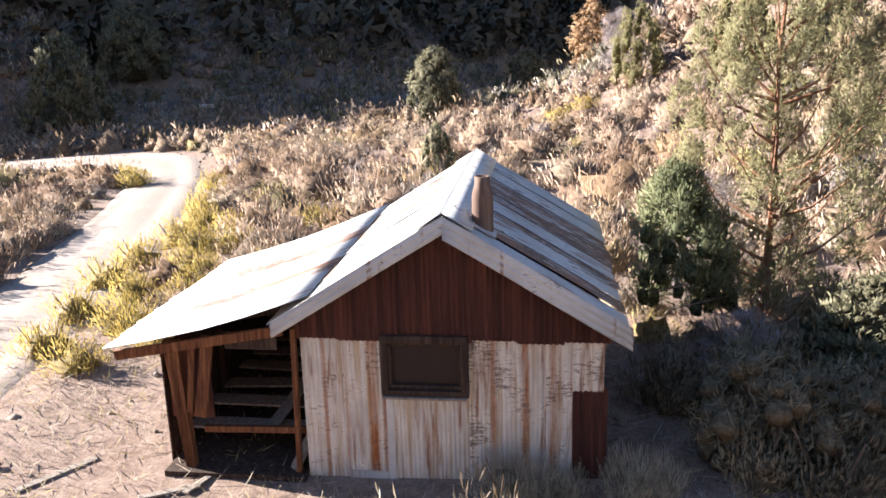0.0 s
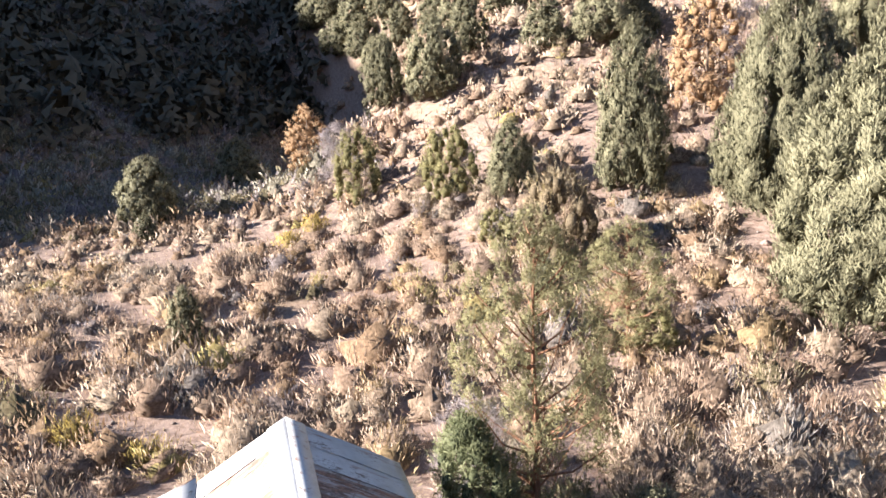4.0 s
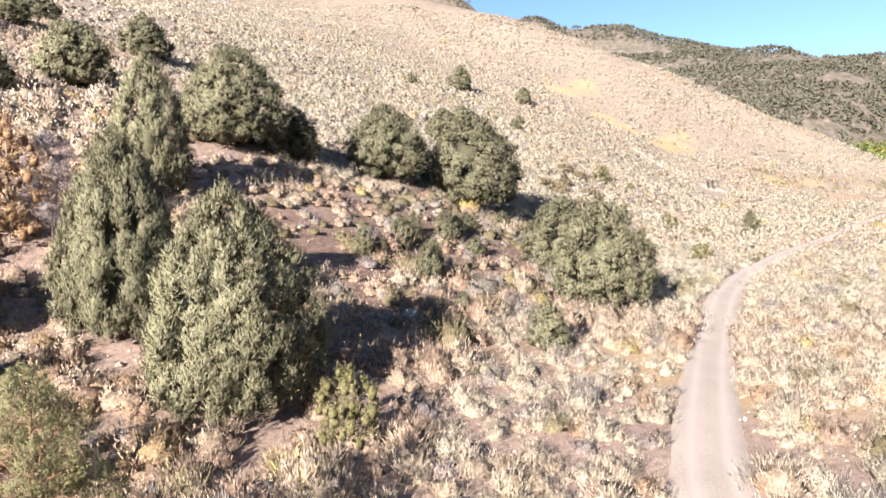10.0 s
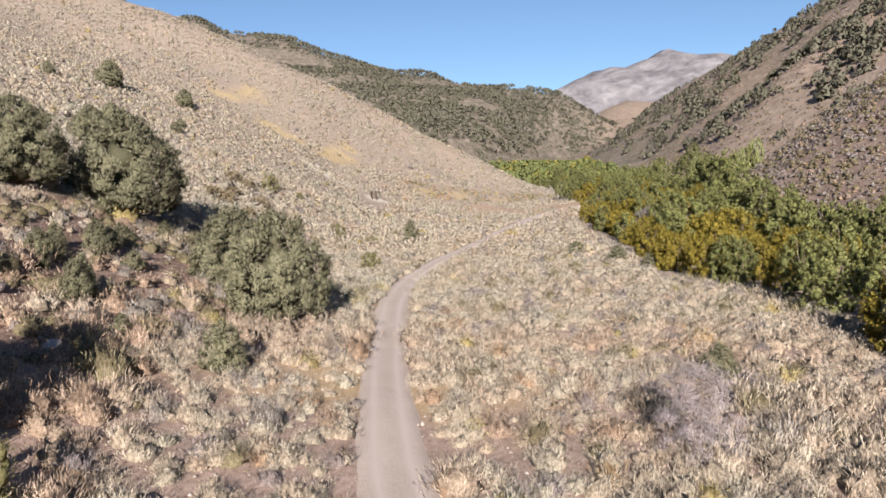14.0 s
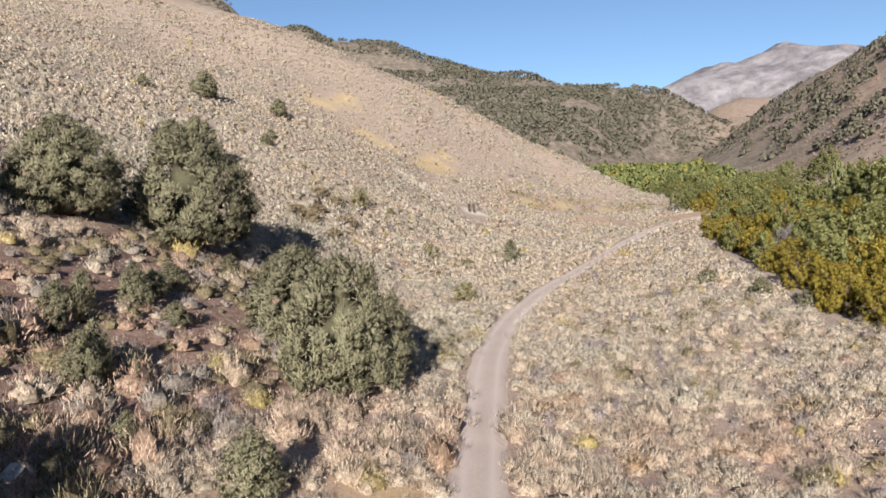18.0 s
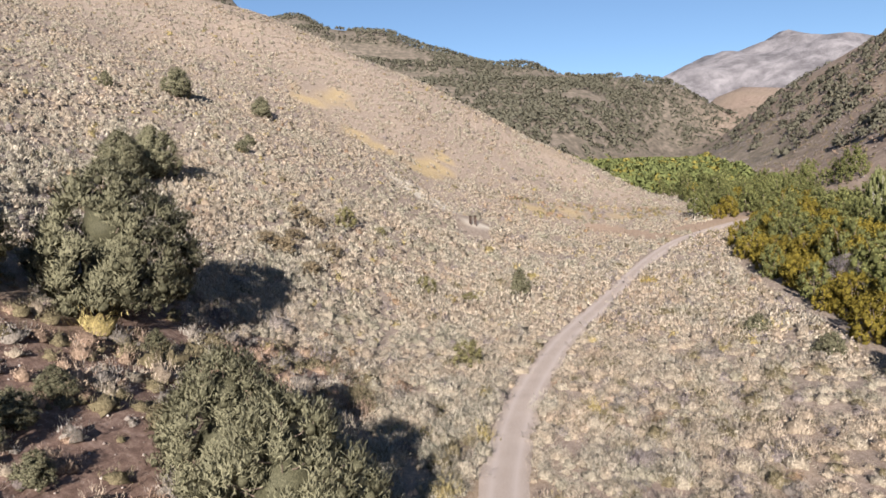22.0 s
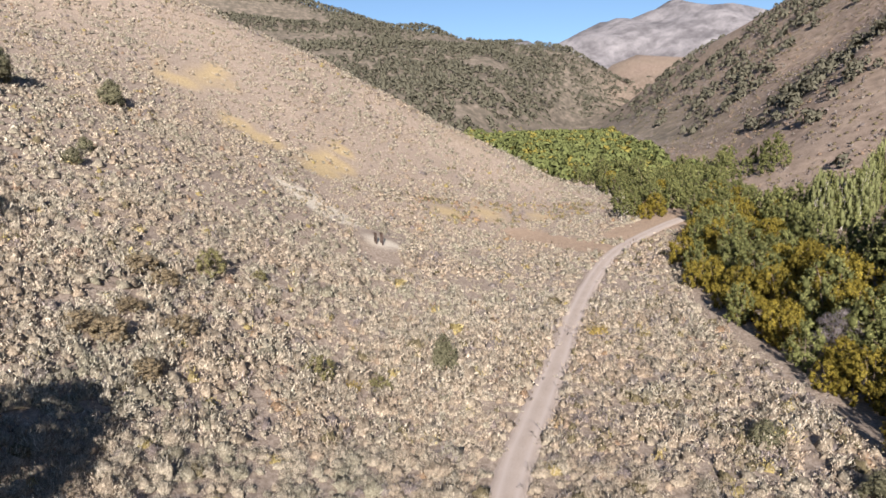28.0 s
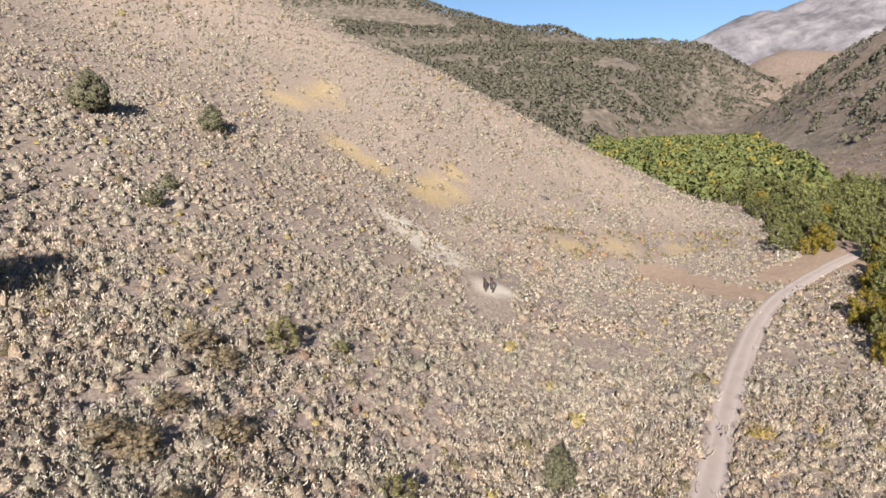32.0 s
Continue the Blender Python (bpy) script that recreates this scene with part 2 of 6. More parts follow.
def soil_material():
    m, n, l, b = material("dry_soil", 0.95, 0, 0.15)
    big = noise_tex(n, l, 14, 5)
    fine = noise_tex(n, l, 0.35, 6, 0.7)
    col = ramp(n, l, big, (0.30, (0.170, 0.113, 0.090)), (0.52, (0.245, 0.172, 0.140)), (0.72, (0.315, 0.230, 0.190)))
    col = mix(n, l, 0.55, col, ramp(n, l, fine, (0.32, (0.100, 0.072, 0.058)), (0.48, (0.245, 0.178, 0.145)), (0.68, (0.375, 0.296, 0.252))))
    grass = noise_tex(n, l, 26, 3)
    col = mix(n, l, ramp(n, l, grass, (0.56, (0, 0, 0)), (0.70, (0.483, 0.483, 0.483))), col, (0.346, 0.248, 0.110))
    col = mix(n, l, attribute(n, "cream"), col, ramp(n, l, noise_tex(n, l, 0.5, 6, 0.7), (0.32, (0.095, 0.075, 0.060)), (0.5, (0.215, 0.175, 0.142)), (0.68, (0.345, 0.292, 0.245))))
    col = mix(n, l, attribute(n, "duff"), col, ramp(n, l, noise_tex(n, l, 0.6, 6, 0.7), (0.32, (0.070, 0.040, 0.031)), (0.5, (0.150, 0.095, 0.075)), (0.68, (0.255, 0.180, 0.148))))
    # far scrub that stands too far off to be built bush by bush
    vor = n.new("ShaderNodeTexVoronoi")
    vor.inputs["Scale"].default_value, vor.inputs["Randomness"].default_value = 0.32, 1.0
    pos = n.new("ShaderNodeNewGeometry").outputs["Position"]
    l.new(pos, vor.inputs["Vector"])
    clump = mix(n, l, 0.35, vor.outputs["Distance"], noise_tex(n, l, 2.6, 3))
    scrub = ramp(n, l, clump, (0.20, (0.052, 0.049, 0.031)), (0.42, (0.118, 0.100, 0.069)), (0.60, (0.207, 0.162, 0.113)))
    col = mix(n, l, attribute(n, "scrub"), col, scrub)
    # the pale bare rock of the high peak and the brown slopes across the creek
    rock = ramp(n, l, noise_tex(n, l, 90, 9, 0.72, None, (1, 1, 0.28)), (0.38, (0.095, 0.088, 0.094)), (0.50, (0.155, 0.144, 0.152)), (0.62, (0.220, 0.206, 0.214)))
    col = mix(n, l, attribute(n, "rock"), col, rock)
    brown = ramp(n, l, noise_tex(n, l, 4.5, 6, 0.65), (0.32, (0.115, 0.082, 0.066)), (0.52, (0.215, 0.160, 0.128)), (0.72, (0.330, 0.255, 0.202)))
    col = mix(n, l, attribute(n, "brown"), col, brown)
    red = ramp(n, l, noise_tex(n, l, 2.2, 6, 0.65), (0.32, (0.062, 0.042, 0.036)), (0.52, (0.125, 0.088, 0.075)), (0.72, (0.205, 0.152, 0.130)))
    col = mix(n, l, attribute(n, "spur"), col, red)
    woods = ramp(n, l, noise_tex(n, l, 9, 5, 0.65), (0.34, (0.075, 0.066, 0.050)), (0.54, (0.145, 0.120, 0.096)), (0.74, (0.245, 0.200, 0.162)))
    col = mix(n, l, attribute(n, "wood_shade"), col, woods)
    col = mix(n, l, attribute(n, "dirt"), col, ramp(n, l, noise_tex(n, l, 1.2, 5, 0.6), (0.3, (0.215, 0.152, 0.108)), (0.7, (0.300, 0.225, 0.168))))
    col = mix(n, l, attribute(n, "straw"), col, ramp(n, l, noise_tex(n, l, 0.8, 5, 0.7), (0.3, (0.243, 0.182, 0.107)), (0.7, (0.346, 0.270, 0.159))))
    col = mix(n, l, attribute(n, "pale"), col, (0.428, 0.379, 0.317))
    grit = ramp(n, l, noise_tex(n, l, 0.07, 5, 0.75), (0.33, (0.62, 0.60, 0.58)), (0.5, (1, 1, 1)), (0.66, (1.22, 1.22, 1.22)))
    col = mix(n, l, 1.0, col, grit, "MULTIPLY")
    l.new(col, b.inputs["Base Color"])
    bump(n, l, b, mix(n, l, 0.5, fine, noise_tex(n, l, 2.0, 4)), 0.5, 0.12)
    return m


def road_material():
    m, n, l, b = material("gravel_track", 0.95, 0, 0.15)
    col = ramp(n, l, noise_tex(n, l, 3.0, 5), (0.3, (0.263, 0.212, 0.180)), (0.7, (0.365, 0.303, 0.265)))
    col = mix(n, l, 0.5, col, ramp(n, l, noise_tex(n, l, 0.09, 5, 0.7), (0.3, (0.168, 0.134, 0.115)), (0.5, (0.322, 0.264, 0.229)), (0.7, (0.454, 0.390, 0.347))))
    col = mix(n, l, attribute(n, "rut"), col, (0.379, 0.320, 0.289))
    l.new(col, b.inputs["Base Color"])
    bump(n, l, b, noise_tex(n, l, 0.12, 5, 0.7), 0.4, 0.04)
    return m


def leaf_material(name, dark, mid, light, thin=0.25, tint=None):
    """Leaves, needles and twigs: colour varies from piece to piece and over the plant."""
    m, n, l, b = material(name, 0.75, 0, 0.2)
    g = n.new("ShaderNodeNewGeometry")
    col = ramp(n, l, g.outputs["Random Per Island"], (0.0, tuple(0.5 * (p + q) for p, q in zip(dark, mid))), (0.5, mid), (1.0, tuple(0.66 * p + 0.34 * q for p, q in zip(mid, light))))
    o = n.new("ShaderNodeObjectInfo")
    col = mix(n, l, 0.35, col, ramp(n, l, noise_tex(n, l, 1.3, 2), (0.3, dark), (0.7, light)))
    if tint:
        col = mix(n, l, attribute(n, "tint"), col, tint, "MIX")
    # inner hearts get a darker colour, shade painted inside the foliage
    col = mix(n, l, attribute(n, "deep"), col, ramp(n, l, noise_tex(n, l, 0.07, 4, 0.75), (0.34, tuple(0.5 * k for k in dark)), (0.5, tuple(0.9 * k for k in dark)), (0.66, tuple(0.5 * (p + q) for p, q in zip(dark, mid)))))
    hs = n.new("ShaderNodeHueSaturation")
    v = n.new("ShaderNodeMapRange")
    v.inputs["To Min"].default_value, v.inputs["To Max"].default_value = 0.82, 1.18
    l.new(o.outputs["Random"], v.inputs["Value"])
    l.new(v.outputs["Result"], hs.inputs["Value"])
    l.new(col, hs.inputs["Color"])
    l.new(hs.outputs["Color"], b.inputs["Base Color"])
    t = n.new("ShaderNodeBsdfTranslucent")
    l.new(hs.outputs["Color"], t.inputs["Color"])
    s = n.new("ShaderNodeMixShader")
    s.inputs["Fac"].default_value = thin
    l.new(b.outputs["BSDF"], s.inputs[1])
    l.new(t.outputs["BSDF"], s.inputs[2])
    l.new(s.outputs["Shader"], n["Material Output"].inputs["Surface"])
    return m


def scrub_material():
    """Sagebrush: grey-green, straw, rust, lilac-grey and yellow bushes by the plant's own tint."""
    m, n, l, b = material("sagebrush", 0.85, 0, 0.15)
    g = n.new("ShaderNodeNewGeometry")
    kind = attribute(n, "tint")
    base = ramp(n, l, kind, (0.0, (0.42, 0.30, 0.225)), (0.24, (0.475, 0.385, 0.298)), (0.44, (0.46, 0.415, 0.338)), (0.56, (0.34, 0.32, 0.245)), (0.66, (0.285, 0.245, 0.245)), (0.80, (0.40, 0.275, 0.185)), (0.90, (0.50, 0.41, 0.18)), (0.955, (0.235, 0.20, 0.125)))
    # tufts of twigs and leaves on the bush's body, inner shade painted in
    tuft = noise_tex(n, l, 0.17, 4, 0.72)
    tuft_shade = ramp(n, l, tuft, (0.36, (0.27, 0.25, 0.23)), (0.50, (0.50, 0.48, 0.455)), (0.64, (0.76, 0.74, 0.715)))
    base = mix(n, l, attribute(n, "deep"), base, mix(n, l, 1.0, base, tuft_shade, "MULTIPLY"))
    wide = n.new("ShaderNodeMapRange")
    wide.inputs["To Min"].default_value, wide.inputs["To Max"].default_value = 0.90, 1.10
    l.new(g.outputs["Random Per Island"], wide.inputs["Value"])
    hs = n.new("ShaderNodeHueSaturation")
    l.new(wide.outputs["Result"], hs.inputs["Value"])
    l.new(base, hs.inputs["Color"])
    l.new(hs.outputs["Color"], b.inputs["Base Color"])
    t = n.new("ShaderNodeBsdfTranslucent")
    l.new(hs.outputs["Color"], t.inputs["Color"])
    s = n.new("ShaderNodeMixShader")
    s.inputs["Fac"].default_value = 0.16
    l.new(b.outputs["BSDF"], s.inputs[1])
    l.new(t.outputs["BSDF"], s.inputs[2])
    l.new(s.outputs["Shader"], n["Material Output"].inputs["Surface"])
    return m


def bark_material(name, a, c):
    m, n, l, b = material(name, 0.9, 0, 0.2)
    f = noise_tex(n, l, 0.10, 5, 0.65, n.new("ShaderNodeTexCoord").outputs["Object"], (1, 1, 0.18))
    l.new(ramp(n, l, f, (0.3, a), (0.7, c)), b.inputs["Base Color"])
    bump(n, l, b, f, 0.7, 0.03)
    return m


SOIL, GRAVEL, SAGE = soil_material(), road_material(), scrub_material()
NEEDLES = leaf_material("pinyon_needles", (0.088, 0.084, 0.050), (0.210, 0.198, 0.124), (0.325, 0.305, 0.198), 0.24)
NEEDLES_OLIVE = leaf_material("olive_pine_needles", (0.115, 0.108, 0.055), (0.235, 0.218, 0.115), (0.37, 0.335, 0.19), 0.38)
NEEDLES_DRY = leaf_material("sunlit_juniper", (0.158, 0.143, 0.065), (0.262, 0.237, 0.115), (0.389, 0.351, 0.178), 0.38)
NEEDLES_RUST = leaf_material("rust_leaves", (0.33, 0.205, 0.115), (0.52, 0.35, 0.21), (0.65, 0.47, 0.31), 0.35)
TWIGS_GREY = leaf_material("bare_grey_twigs", (0.20, 0.168, 0.170), (0.34, 0.290, 0.295), (0.47, 0.415, 0.415), 0.15)
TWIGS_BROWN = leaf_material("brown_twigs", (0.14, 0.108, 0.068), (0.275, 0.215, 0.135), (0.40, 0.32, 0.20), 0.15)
LEAF_GREEN = leaf_material("cottonwood_green", (0.095, 0.102, 0.036), (0.220, 0.225, 0.082), (0.36, 0.350, 0.140), 0.35)
LEAF_YELLOW = leaf_material("willow_yellow", (0.130, 0.105, 0.018), (0.275, 0.210, 0.036), (0.44, 0.34, 0.06), 0.35)
LEAF_FAR = leaf_material("far_cottonwood", (0.045, 0.054, 0.018), (0.098, 0.112, 0.038), (0.165, 0.175, 0.064), 0.1)
LEAF_FAR_YELLOW = leaf_material("far_willow", (0.085, 0.075, 0.018), (0.165, 0.140, 0.032), (0.26, 0.215, 0.055), 0.1)
LEAF_PALE = leaf_material("willow_pale", (0.168, 0.178, 0.074), (0.273, 0.283, 0.126), (0.399, 0.389, 0.200), 0.3)
LEAF_BLOOM = leaf_material("rabbitbrush_bloom", (0.30, 0.22, 0.09), (0.48, 0.36, 0.11), (0.66, 0.53, 0.16), 0.4)
FAR_NEEDLES = leaf_material("far_woodland", (0.044, 0.043, 0.032), (0.082, 0.077, 0.055), (0.135, 0.125, 0.090), 0.05)
NEEDLES_DEEP = leaf_material("deep_green_pine_needles", (0.080, 0.092, 0.046), (0.190, 0.205, 0.110), (0.32, 0.325, 0.185), 0.3)
BARK = bark_material("grey_bark", (0.10, 0.075, 0.06), (0.26, 0.20, 0.16))
BARK_RED = bark_material("red_bark", (0.11, 0.055, 0.038), (0.30, 0.165, 0.10))
BARK_PALE = bark_material("pale_bark", (0.30, 0.27, 0.24), (0.55, 0.51, 0.46))



def stone_material():
    m, n, l, b = material("stone", 0.9, 0, 0.2)
    g = n.new("ShaderNodeNewGeometry")
    col = ramp(n, l, g.outputs["Random Per Island"], (0.0, (0.17, 0.13, 0.11)), (0.6, (0.30, 0.25, 0.22)), (1.0, (0.48, 0.43, 0.39)))
    f = noise_tex(n, l, 0.05, 4, 0.7)
    l.new(mix(n, l, 0.3, col, ramp(n, l, f, (0.3, (0.12, 0.10, 0.09)), (0.7, (0.42, 0.37, 0.33)))), b.inputs["Base Color"])
    bump(n, l, b, f, 0.5, 0.03)
    return m


STONE = stone_material()


def rock_material(name, a, c, d):
    m, n, l, b = material(name, 0.9, 0, 0.2)
    f = noise_tex(n, l, 0.45, 6, 0.65)
    col = ramp(n, l, f, (0.3, a), (0.5, c), (0.72, d))
    l.new(mix(n, l, 0.35, col, ramp(n, l, noise_tex(n, l, 0.06, 4, 0.7), (0.3, a), (0.7, d))), b.inputs["Base Color"])
    bump(n, l, b, f, 0.7, 0.08)
    return m


ROCK_PINK = rock_material("pinkish_rock", (0.15, 0.09, 0.07), (0.29, 0.20, 0.165), (0.42, 0.32, 0.275))
STONE_GREY = rock_material("grey_rock", (0.17, 0.15, 0.135), (0.33, 0.30, 0.275), (0.48, 0.44, 0.41))
SAGE_PALE = leaf_material("pale_sage", (0.38, 0.32, 0.23), (0.58, 0.50, 0.37), (0.78, 0.70, 0.55), 0.45)
WHITE_PAINT, _n, _l, _b = material("white_paint", 0.6, 0, 0.3)
_l.new(ramp(_n, _l, noise_tex(_n, _l, 0.4, 4), (0.3, (0.60, 0.59, 0.57)), (0.6, (0.78, 0.77, 0.75))), _b.inputs["Base Color"])

# places of some single things
OUTCROP, BRANCHES, WHITE_BOX, FRAME_AT = (51.5, 74.0), (-29.0, 68.6), (-23.0, 72.0), (186.0, -41.0)

# ground, road
def mesh_object(name, verts, faces, mat, attrs=(), smooth=False, normals=None):
    me = bpy.data.meshes.new(name)
    verts, faces = np.asarray(verts, np.float32), np.asarray(faces, np.int32)
    k = faces.shape[1]
    me.vertices.add(len(verts))
    me.vertices.foreach_set("co", verts.ravel())
    me.loops.add(faces.size)
    me.loops.foreach_set("vertex_index", faces.ravel())
    me.polygons.add(len(faces))
    me.polygons.foreach_set("loop_start", np.arange(0, faces.size, k, dtype=np.int32))
    me.update(calc_edges=True)
    if smooth:
        me.polygons.foreach_set("use_smooth", np.ones(len(faces), bool))
    for label, values in attrs:
        a = me.attributes.new(label, "FLOAT", "POINT")
        a.data.foreach_set("value", np.asarray(values, np.float32).ravel())
    if normals is not None:
        me.polygons.foreach_set("use_smooth", np.ones(len(faces), bool))
        a = me.attributes.new("custom_normal", "FLOAT_VECTOR", "POINT")
        a.data.foreach_set("vector", np.asarray(normals, np.float32).ravel())
    me.materials.append(mat)
    return new(name, me)


def stretched(lo, hi, step, far_lo, far_hi, growth=1.085):
    """Coordinates that are even from lo to hi and then ever wider apart."""
    mid = list(np.arange(lo, hi + step, step))
    a, d = mid[-1], step
    while a < far_hi:
        d = min(d * growth, 75)
        a += d
        mid.append(a)
    b, d = lo, step
    while b > far_lo:
        d = min(d * growth, 75)
        b -= d
        mid.insert(0, b)
    return np.array(mid)


def grid_faces(nx, ny):
    i = np.arange(nx * ny).reshape(ny, nx)
    return np.column_stack((i[:-1, :-1].ravel(), i[:-1, 1:].ravel(), i[1:, 1:].ravel(), i[1:, :-1].ravel()))


def sunk_under_road(x, y):
    return 0.22 * smooth_step(2.3, 1.2, road_distance_c(x, y))


STRAW = ((266, -12, 13), (258, -6, 9), (236, -25, 8), (240, -20, 6), (236, -42, 9), (228, -38, 6), (244, -46, 5), (221, -66, 6), (226, -80, 7), (231, -95, 7))


def capsule(x, y, x0, y0, x1, y1):
    t = np.clip(((x - x0) * (x1 - x0) + (y - y0) * (y1 - y0)) / ((x1 - x0) ** 2 + (y1 - y0) ** 2), 0, 1)
    return np.hypot(x - x0 - t * (x1 - x0), y - y0 - t * (y1 - y0))


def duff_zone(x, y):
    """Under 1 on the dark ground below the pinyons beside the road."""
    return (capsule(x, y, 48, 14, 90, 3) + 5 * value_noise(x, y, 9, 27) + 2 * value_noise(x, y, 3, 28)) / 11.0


def build_ground():
    gx = stretched(-60, 250, 1.6, -1700, 4700)
    gy = stretched(-150, 90, 1.6, -3000, 1500)
    x, y = np.meshgrid(gx, gy)
    x, y = x.ravel(), y.ravel()
    u, v = SA * x + CA * y, CA * x - SA * y
    z = height(x, y) - sunk_under_road(x, y)
    dist = np.hypot(x - np.clip(x, -8, 75), y - np.clip(y, -20, 4))
    scrub = smooth_step(230, 330, dist) * 0.9
    wood_shade = np.maximum(smooth_step(380, 520, v) * smooth_step(2600, 2000, v) * smooth_step(-130, -70, u + 0.08 * np.clip(v - 900, 0, 600)), smooth_step(40, 80, u) * smooth_step(-20, -60, v) * 0.7)
    # soil past the hill's shadow line darkened too, cast shade in its colour
    wood_shade = np.maximum(wood_shade, 0.35 * smooth_step(50, 58, 0.43 * x + 0.903 * y + 3 * value_noise(x, y, 12, 25)) * smooth_step(25, 5, x))
    dirt = np.maximum(smooth_step(8, 4, capsule(x, y, 194, -92, 214, -84) + 3 * value_noise(x, y, 6, 21)), smooth_step(9, 5, capsule(x, y, 202, -106, 222, -136) + 3 * value_noise(x, y, 5, 22)))
    straw = 0 * x
    for cx, cy, r in STRAW:
        straw = np.maximum(straw, smooth_step(r, 0.35 * r, np.hypot(x - cx, y - cy) + 0.5 * r * value_noise(x, y, 5, 23)))
    pale = smooth_step(7, 3, np.minimum(capsule(x, y, 199, -36, 205, -29), 1.6 + np.hypot(x - 187.5, y + 42)) + 3 * value_noise(x, y, 4, 24))
    cream = 0.8 * smooth_step(35, 100, v)
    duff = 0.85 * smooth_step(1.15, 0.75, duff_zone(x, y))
    rock = smooth_step(2200, 2900, v)
    brown = smooth_step(-34, -44, u - 30 * smooth_step(190, 230, v)) * smooth_step(2900, 2400, v) * (0.75 + 0.25 * value_noise(x, y, 30, 20))
    ob = mesh_object("ground", np.column_stack((x, y, z)), grid_faces(len(gx), len(gy)), SOIL, (("scrub", scrub), ("cream", cream), ("duff", duff), ("rock", rock), ("brown", brown), ("spur", brown * smooth_step(275, 235, v)), ("wood_shade", wood_shade), ("dirt", dirt), ("straw", straw), ("pale", pale)), True)
    return tagged(ob, "dry tan desert soil of a valley floor and hills", "ground", kind="structure")


def build_road():
    px, py = ROAD
    tx, ty = np.gradient(px), np.gradient(py)
    k = np.hypot(tx, ty)
    nx, ny = -ty / k, tx / k
    offs = np.array((-1.85, -1.5, -1.15, -0.8, -0.42, 0.0, 0.42, 0.8, 1.15, 1.5, 1.85))
    lift = np.array((-0.20, -0.01, 0.03, 0.0, 0.035, 0.06, 0.035, 0.0, 0.03, -0.01, -0.20))
    ruts = np.array((0, 0, 0.2, 0.9, 0.2, 0, 0.2, 0.9, 0.2, 0, 0))
    wob = (1 + 0.10 * value_noise(px, py, 7, 30)) * (1 + 0.28 * smooth_step(-6, -10, px) * smooth_step(4, 12, py) + 0.55 * smooth_step(40, 46, py) * smooth_step(-40, -24, px))
    x = px[:, None] + nx[:, None] * offs * wob[:, None]
    y = py[:, None] + ny[:, None] * offs * wob[:, None]
    z = height(x.ravel(), y.ravel()).reshape(x.shape) + lift + 0.02 * value_noise(x, y, 1.3, 31)
    ob = mesh_object("road", np.column_stack((x.ravel(), y.ravel(), z.ravel())), grid_faces(len(offs), len(px)), GRAVEL, (("rut", np.tile(ruts, len(px))),), True)
    return tagged(ob, "pale gravel track with two worn wheel ruts", "road", kind="structure")


build_ground()
build_road()


# plants
def ground_at(x, y):
    return float(height(np.array([x]), np.array([y]))[0])


def blades(rng, roots, tips, width, outward):
    """Thin leaf-shaped triangles from roots to tips, turned at random, with their faces and soft normals outward."""
    n = len(roots)
    d = tips - roots
    side = np.cross(d, rng.normal(size=(n, 3)))
    side /= np.linalg.norm(side, axis=1, keepdims=True) + 1e-9
    face = np.cross(side, d)
    side = np.where((face * outward).sum(1, keepdims=True) < 0, -side, side)
    face = np.cross(side, d)
    face /= np.linalg.norm(face, axis=1, keepdims=True) + 1e-9
    w = np.asarray(width).reshape(-1, 1) * np.ones((n, 1))
    verts = np.stack((roots - side * w * 0.5, roots + d * 0.6 + side * w * 0.5, tips), 1)
    soft = outward / (np.linalg.norm(outward, axis=1, keepdims=True) + 1e-9) + 0.30 * face
    soft /= np.linalg.norm(soft, axis=1, keepdims=True) + 1e-9
    return verts.reshape(-1, 3), np.repeat(soft, 3, 0)


